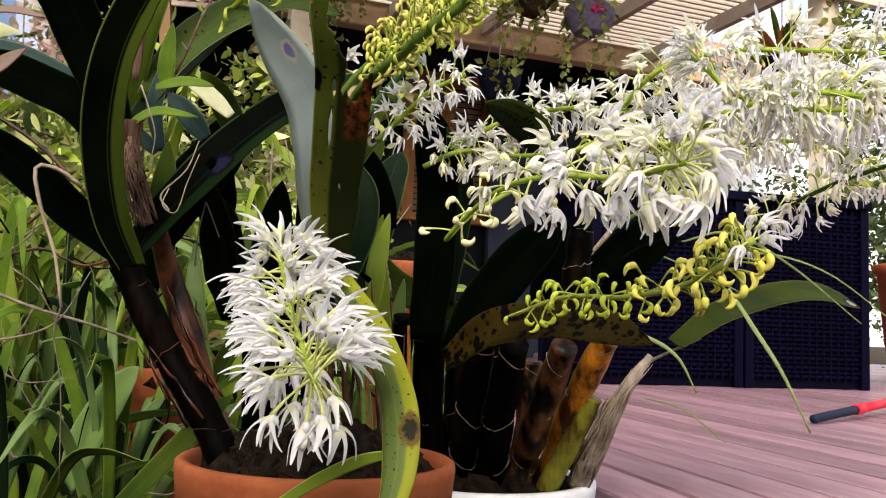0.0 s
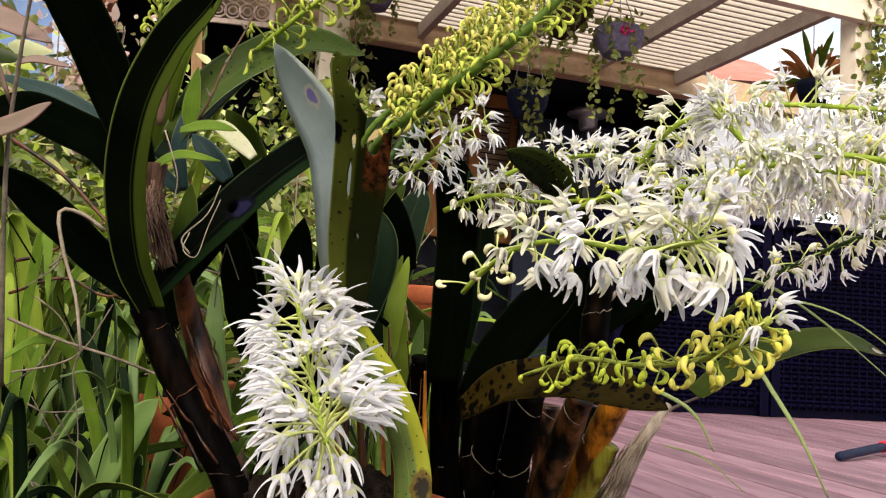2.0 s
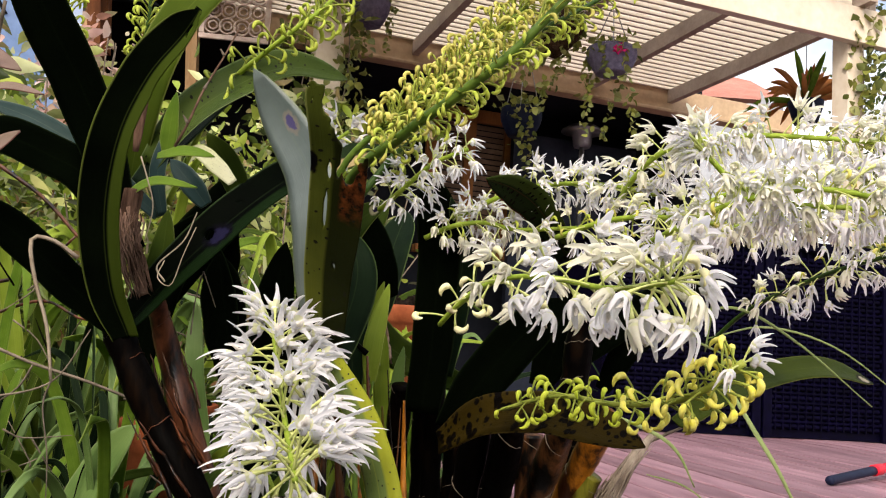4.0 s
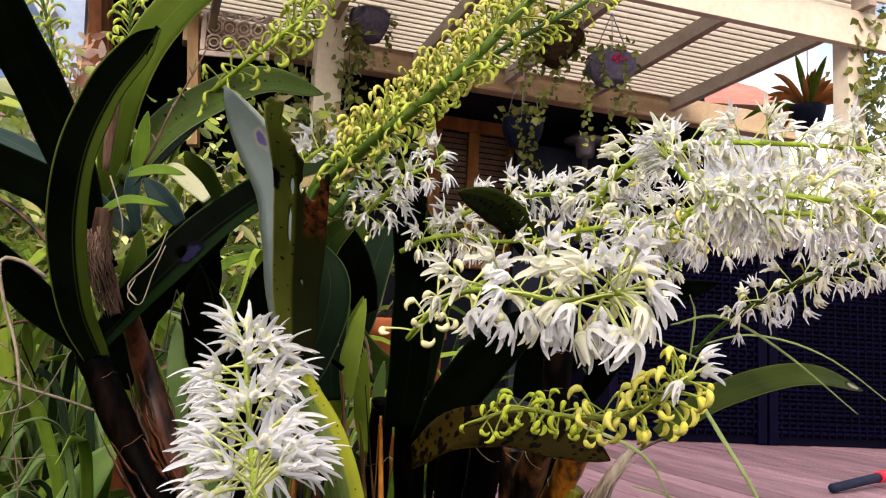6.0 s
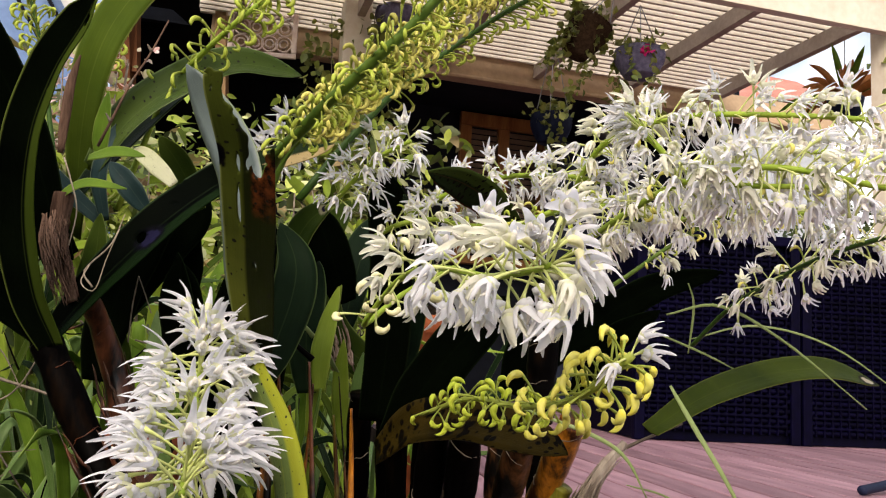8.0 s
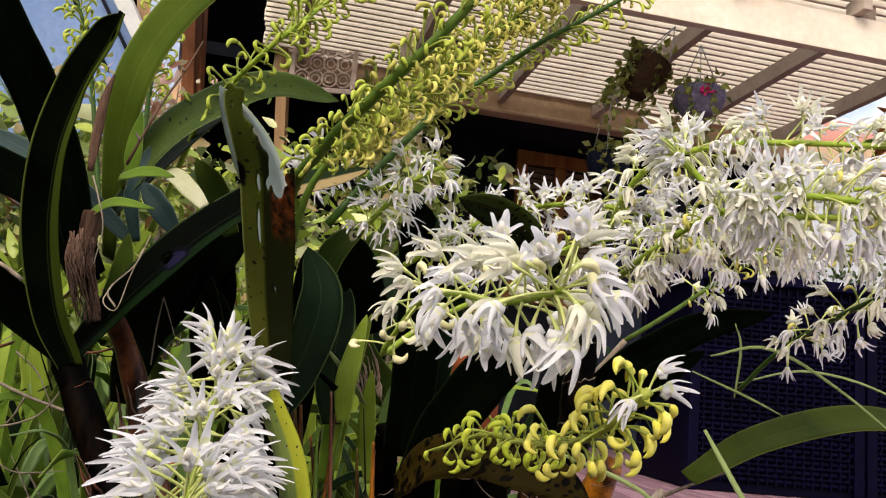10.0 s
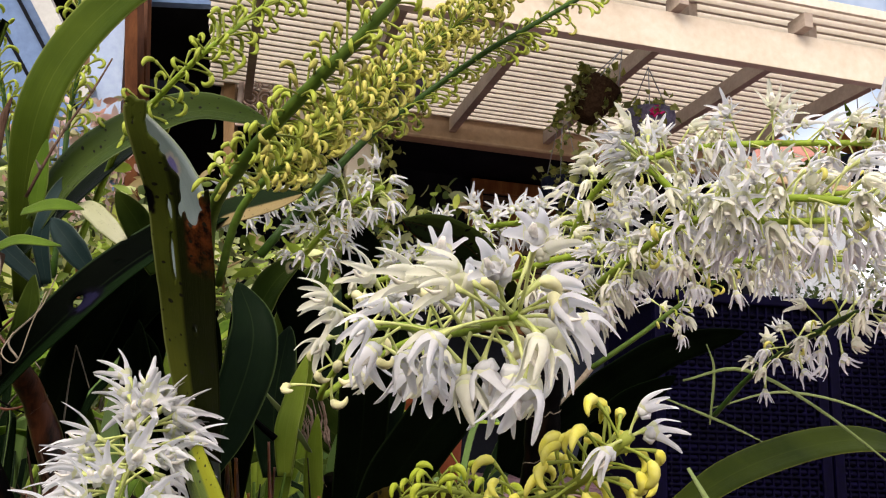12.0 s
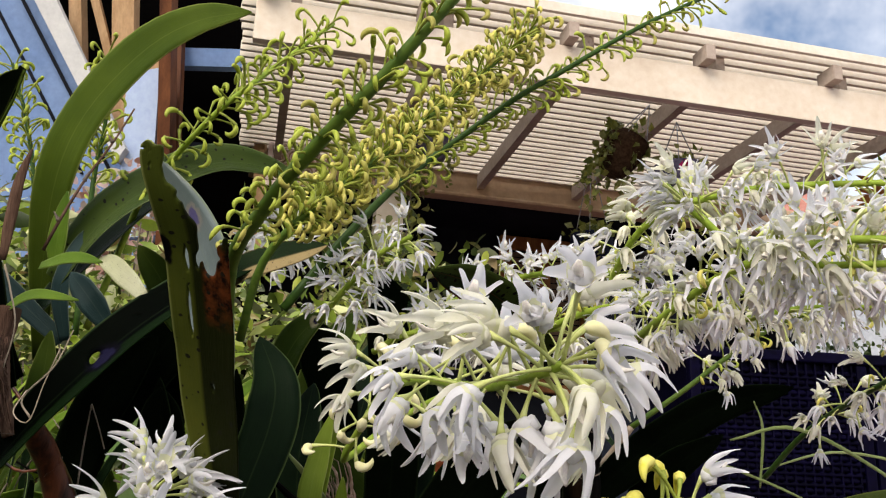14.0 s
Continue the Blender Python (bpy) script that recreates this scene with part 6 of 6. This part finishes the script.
tree((3.938, 7.044, SOIL_Z), 3.4, 0.85, 3, "dark green leafy tree beyond the deck")
tree((5.4, 8.0, SOIL_Z), 2.0, 1.0, 4, "dark green leafy tree beyond the deck")

# Unseen hedge added behind the viewpoint to cut sky light from there.
hedge = thing("hedge", "dense dark green hedge, unseen, added to block frontal sky light", "hedge", at=(0, 0, SOIL_Z))
bm = bmesh.new()
rnd = random.Random(31)
for k in range(420):
    a = radians(rnd.uniform(150, 282))
    q = rnd.uniform(2.6, 3.2)
    leaves_of(bm, (q * math.cos(a) - 0.4, q * math.sin(a) + 0.8, rnd.uniform(0.0, 1.1)), (0.28, 0.2, 0.2), 46, 0.22, rnd, 0.2, 0.6)
tagged(part("foliage", bm, TREE, hedge), kind="stuff")

row = thing("hedge", "dark leafy shrubs beyond the far end of the deck", "hedge", at=(5.6, 6.4, SOIL_Z))
bm = bmesh.new()
rnd = random.Random(33)
for k in range(90):
    leaves_of(bm, (rnd.uniform(-1.6, 1.8), rnd.uniform(-0.3, 0.3), rnd.uniform(0.0, 0.95)), (0.14, 0.12, 0.12), 50, 0.10, rnd, 0.2, 0.5)
tagged(part("foliage", bm, TREE, row), kind="stuff")

gap = Vector((2.832, 7.276, 1.497))
low = thing("hedge", "pale dappled shrubs behind the wicker boxes", "hedge", at=(gap.x, gap.y, SOIL_Z))
bm = bmesh.new()
rnd = random.Random(35)
for k in range(60):
    leaves_of(bm, (rnd.uniform(-0.75, 0.75), rnd.uniform(-0.25, 0.25), rnd.uniform(0.0, gap.z - SOIL_Z + 0.25)), (0.12, 0.10, 0.10), 60, 0.055, rnd, 0.2, 0.5, True)
tagged(part("foliage", bm, TREE, low), kind="stuff")

# ---- the garden bed ----
def clump(at, count, length, width, mat, seed, label, lean=0.5, name="strap_leaf_plant"):
    rnd = random.Random(seed)
    t = thing(name, label, "garden plant", "garden plants", at=at)
    for k in range(count):
        a = k * 2.39996 + rnd.uniform(-0.3, 0.3)
        ln = length * rnd.uniform(0.65, 1.15)
        out = ln * lean * rnd.uniform(0.3, 1.3)
        d = Vector((math.cos(a), math.sin(a), 0))
        pts = [d * 0.01, d * out * 0.25 + Vector((0, 0, ln * 0.5)), d * out * 0.60 + Vector((0, 0, ln * 0.84)), d * out * 0.95 + Vector((0, 0, ln * rnd.uniform(0.90, 1.0))), d * out * 1.35 + Vector((0, 0, ln * rnd.uniform(0.72, 0.98)))]
        leaf(t, pts, width * rnd.uniform(0.7, 1.2), rnd.choice(mat), roll=rnd.uniform(-40, 40), n=20, m=4, tip=0.6, seed=seed * 40 + k, fold=0.3)
    return t


GR = [GARDEN_LEAF, GREEN_LEAF, GREEN_LEAF, DEEP_LEAF, DEEP_LEAF, DEEP_LEAF, LIME_LEAF, LIME_LEAF, BRIGHT_LEAF]
for k, (x, y, n, ln, w) in enumerate(((-0.55, 1.25, 12, 0.50, 0.035), (-0.38, 1.42, 12, 0.46, 0.03), (-0.78, 1.45, 12, 0.55, 0.04), (-0.28, 1.75, 14, 0.5, 0.03), (-0.62, 1.85, 14, 0.6, 0.04), (-1.05, 1.7, 12, 0.6, 0.045), (-0.05, 2.0, 14, 0.55, 0.03), (-0.45, 2.2, 14, 0.7, 0.04), (-0.95, 2.2, 14, 0.75, 0.05), (-1.4, 2.1, 14, 0.8, 0.05), (-0.1, 1.45, 10, 0.42, 0.025), (-0.50, 1.02, 6, 0.34, 0.03))):
    clump((x, y, SOIL_Z), int(n * 1.5), ln, w * 0.46, GR if k != 2 else [LIME_LEAF, GARDEN_LEAF], 100 + k, "clump of arching green strap leaves in the garden bed")
for k, (x, y, n, ln) in enumerate(((-0.64, 1.36, 14, 0.60), (-0.44, 1.34, 12, 0.48), (-0.85, 1.55, 16, 0.78), (-0.58, 1.62, 14, 0.70), (-1.15, 1.6, 16, 0.85), (-0.3, 1.6, 10, 0.62))):
    clump((x, y, SOIL_Z), n, ln, 0.026, [BRIGHT_LEAF, GREEN_LEAF, GARDEN_LEAF, LIME_LEAF, LIME_LEAF], 180 + k, "tall clump of bright green strap leaves in the garden bed", lean=0.4)
pot("terracotta_pot", "small orange terracotta pot among the garden leaves", (-0.408, 1.26), 0.062, SOIL_Z, 0.190, TERRA)
clump((-0.405, 1.09, SOIL_Z), 26, 0.42, 0.013, [GARDEN_LEAF, DEEP_LEAF, GREEN_LEAF, BRIGHT_LEAF], 141, "thin arching green leaves in front of a small pot", lean=0.5)
clump((-0.60, 1.13, SOIL_Z), 9, 0.56, 0.017, [LIME_LEAF, GARDEN_LEAF, GREEN_LEAF, BRIGHT_LEAF], 142, "upright sunlit lime strap leaves", lean=0.3)
near = clump((-0.66, 1.0, SOIL_Z), 5, 0.42, 0.04, [GREEN_LEAF, GARDEN_LEAF], 140, "broad bright green strap leaves beside the pot")
leaf(near, [Vector(p) - Vector((-0.66, 1.0, SOIL_Z)) for p in ((-0.448, 1.05, 0.051), (-0.422, 1.04, 0.112), (-0.392, 1.035, 0.165), (-0.363, 1.03, 0.202))], 0.046, BRIGHT_LEAF, roll=-15, tip=0.45, seed=3)
for k, (q, r) in enumerate((((-0.470, 1.450, 0.150), 0.085), ((-0.503, 1.570, 0.101), 0.10), ((-0.885, 2.307, 0.262), 0.12), ((-0.127, 2.198, 0.376), 0.11))):
    pot("terracotta_pot", "orange terracotta pot among the garden leaves", (q[0], q[1]), r, SOIL_Z, q[2] + 0.05, TERRA)
glow = thing("shrub", "sunlit yellow-green shrub behind the orchids", "shrub", at=(-0.55, 1.55, SOIL_Z))
bm = bmesh.new()
rnd = random.Random(76)
for k in range(130):
    leaves_of(bm, (rnd.uniform(-0.50, 0.08), rnd.uniform(-0.14, 0.2), rnd.uniform(0.34, 0.86)), (0.035, 0.03, 0.035), 22, rnd.choice((0.018, 0.028, 0.045)), rnd, 0.1, 0.34, True)
tagged(part("foliage", bm, SUNNY, glow), kind="stuff")
for k in range(12):
    x = rnd.uniform(-0.45, 0.08)
    wire(glow, "twig", [(x * 0.4, 0, 0), (x * 0.8, 0.02, 0.4), (x, rnd.uniform(-0.1, 0.15), rnd.uniform(0.6, 0.85))], 0.005, 0.0015, TWIG, n=8)
shrub = thing("shrub", "mixed garden shrubbery with twigs and variegated leaves", "shrub", at=(-1.0, 2.6, SOIL_Z))
bm = bmesh.new()
rnd = random.Random(77)
for k in range(420):
    g, q = rnd.uniform(0, 6.28), math.sqrt(rnd.random())
    c = (-0.5 + 1.15 * q * math.cos(g), 0.05 + 0.55 * q * math.sin(g) + 0.12 * math.sin(5 * g), rnd.uniform(0.05, 1.2 - 0.35 * q * q + 0.12 * math.sin(3 * g)))
    leaves_of(bm, c, (0.09, 0.09, 0.09), 44, rnd.choice((0.035, 0.055, 0.085)), rnd, 0.1, 0.38, True)
tagged(part("foliage", bm, SHRUB, shrub), kind="stuff")
for k in range(26):
    x, y = rnd.uniform(-1.2, 0.9), rnd.uniform(-0.4, 0.5)
    wire(shrub, "twig", [(x, y, 0), (x + rnd.uniform(-0.1, 0.1), y, 0.4), (x + rnd.uniform(-0.3, 0.3), y - 0.1, rnd.uniform(0.7, 1.1))], 0.006, 0.002, TWIG, n=8)
tw = thing("fallen_twig", "thin bare grey-brown twigs leaning through the leaves", "twig")
wire(tw, "twig", [(-0.542, 1.000, 0.288), (-0.481, 1.002, 0.267), (-0.414, 1.004, 0.250), (-0.344, 1.006, 0.228)], 0.0022, 0.0017, TWIG)
wire(tw, "twig", [(-0.481, 1.002, 0.267), (-0.500, 1.005, 0.236), (-0.539, 1.007, 0.208)], 0.0013, 0.0009, TWIG)
wire(tw, "twig", [(-0.522, 0.986, 0.226), (-0.471, 0.985, 0.238), (-0.439, 0.983, 0.258), (-0.408, 0.978, 0.311)], 0.0014, 0.0008, TWIG)
wire(tw, "twig", [(-0.2440, 0.730, 0.474), (-0.234, 0.728, 0.495), (-0.226, 0.738, 0.530), (-0.214, 0.748, 0.565), (-0.204, 0.754, 0.596)], 0.0014, 0.0007, PINK_SHEATH, "dry brown twig with old nodes")
for p, q in (((-0.234, 0.728, 0.495), (-0.2385, 0.727, 0.502)), ((-0.226, 0.738, 0.530), (-0.2225, 0.737, 0.537)), ((-0.214, 0.748, 0.565), (-0.2180, 0.747, 0.571))):
    wire(tw, "bud_scale", [p, Vector(p).lerp(Vector(q), 0.5), q], 0.0019, 0.0005, TWIG, n=5)
for pts, r in (([(-0.578, 1.029, 0.511), (-0.503, 1.013, 0.468), (-0.441, 0.988, 0.419), (-0.391, 0.972, 0.377)], 0.003), ([(-0.597, 1.097, 0.320), (-0.525, 1.095, 0.344), (-0.457, 1.077, 0.323), (-0.379, 1.055, 0.346)], 0.0024), ([(-0.645, 1.193, 0.369), (-0.590, 1.191, 0.387), (-0.536, 1.186, 0.441)], 0.003)):
    wire(tw, "twig", pts, r, r * 0.6, CANE_BR)
rnd = random.Random(91)
corner = Vector((-0.550, 1.045, 0.338))
for k in range(30):
    p = corner + Vector((rnd.uniform(-0.02, 0.24), rnd.uniform(-0.02, 0.06), rnd.uniform(-0.30, 0.06)))
    q = Vector((rnd.uniform(-0.5, 1.0), rnd.uniform(-0.3, 0.3), rnd.uniform(-0.8, 0.8))).normalized() * rnd.uniform(0.05, 0.11)
    bow = Vector((rnd.uniform(-0.012, 0.012), 0, rnd.uniform(-0.015, 0.015)))
    wire(tw, "twig", [p, p + q * 0.35 + bow, p + q * 0.7 + bow * 0.6, p + q], 0.0013, 0.0005, TWIG if k % 3 else CANE, n=9)
ps = thing("shrub", "pink-leaved shrub in front of the blue wall", "shrub", at=(-1.15, 2.35, SOIL_Z))
bm = bmesh.new()
rnd = random.Random(78)
for k in range(60):
    leaves_of(bm, (rnd.gauss(0, 0.06), rnd.gauss(0, 0.06), rnd.uniform(0.95, 1.34)), (0.03, 0.03, 0.03), 8, rnd.choice((0.03, 0.045)), rnd, 0.1, 0.5, True)
tagged(part("foliage", bm, PINK_SHRUB, ps), kind="stuff")
for k in range(7):
    x = rnd.uniform(-0.12, 0.12)
    wire(ps, "twig", [(x * 0.3, 0, 0), (x * 0.7, 0, 0.6), (x, rnd.uniform(-0.05, 0.05), 1.3)], 0.006, 0.002, TWIG, n=8)
vs = thing("shrub", "dappled leafy shrub at the foot of the veranda post", "shrub", at=(-0.78, 4.25, DECK_Z))
bm = bmesh.new()
rnd = random.Random(79)
for k in range(120):
    leaves_of(bm, (rnd.gauss(0, 0.20), rnd.gauss(0, 0.10), rnd.uniform(0.1, 1.55)), (0.05, 0.05, 0.05), 18, rnd.choice((0.06, 0.09)), rnd, 0.2, 0.45, True)
tagged(part("foliage", bm, SHRUB, vs), kind="stuff")
wire(vs, "stem", [(0, 0, 0), (0.02, 0, 0.6), (-0.02, 0, 1.3)], 0.015, 0.006, TWIG)
pk = thing("pink_leaf_sprig", "upright sprig with pinkish lance leaves", "garden plant")
wire(pk, "stem", [(-0.355, 0.659, 0.237), (-0.338, 0.601, 0.392), (-0.322, 0.573, 0.469), (-0.303, 0.547, 0.525)], 0.002, 0.0012, TWIG)
leaf(pk, [(-0.332, 0.586, 0.443), (-0.350, 0.568, 0.503)], 0.004, PINK_LEAF, seed=4, n=6, m=2)
leaf(pk, [(-0.362, 0.567, 0.506), (-0.334, 0.569, 0.498), (-0.300, 0.572, 0.485)], 0.021, PINK_LEAF, roll=-30, tip=0.6, seed=5)
leaf(pk, [(-0.357, 0.578, 0.415), (-0.322, 0.578, 0.427), (-0.298, 0.577, 0.443)], 0.016, PINK_LEAF, roll=-20, tip=0.6, seed=6)
leaf(pk, [(-0.357, 0.630, 0.486), (-0.340, 0.630, 0.490), (-0.314, 0.632, 0.486)], 0.010, PINK_LEAF, roll=-40, tip=0.6, seed=7)
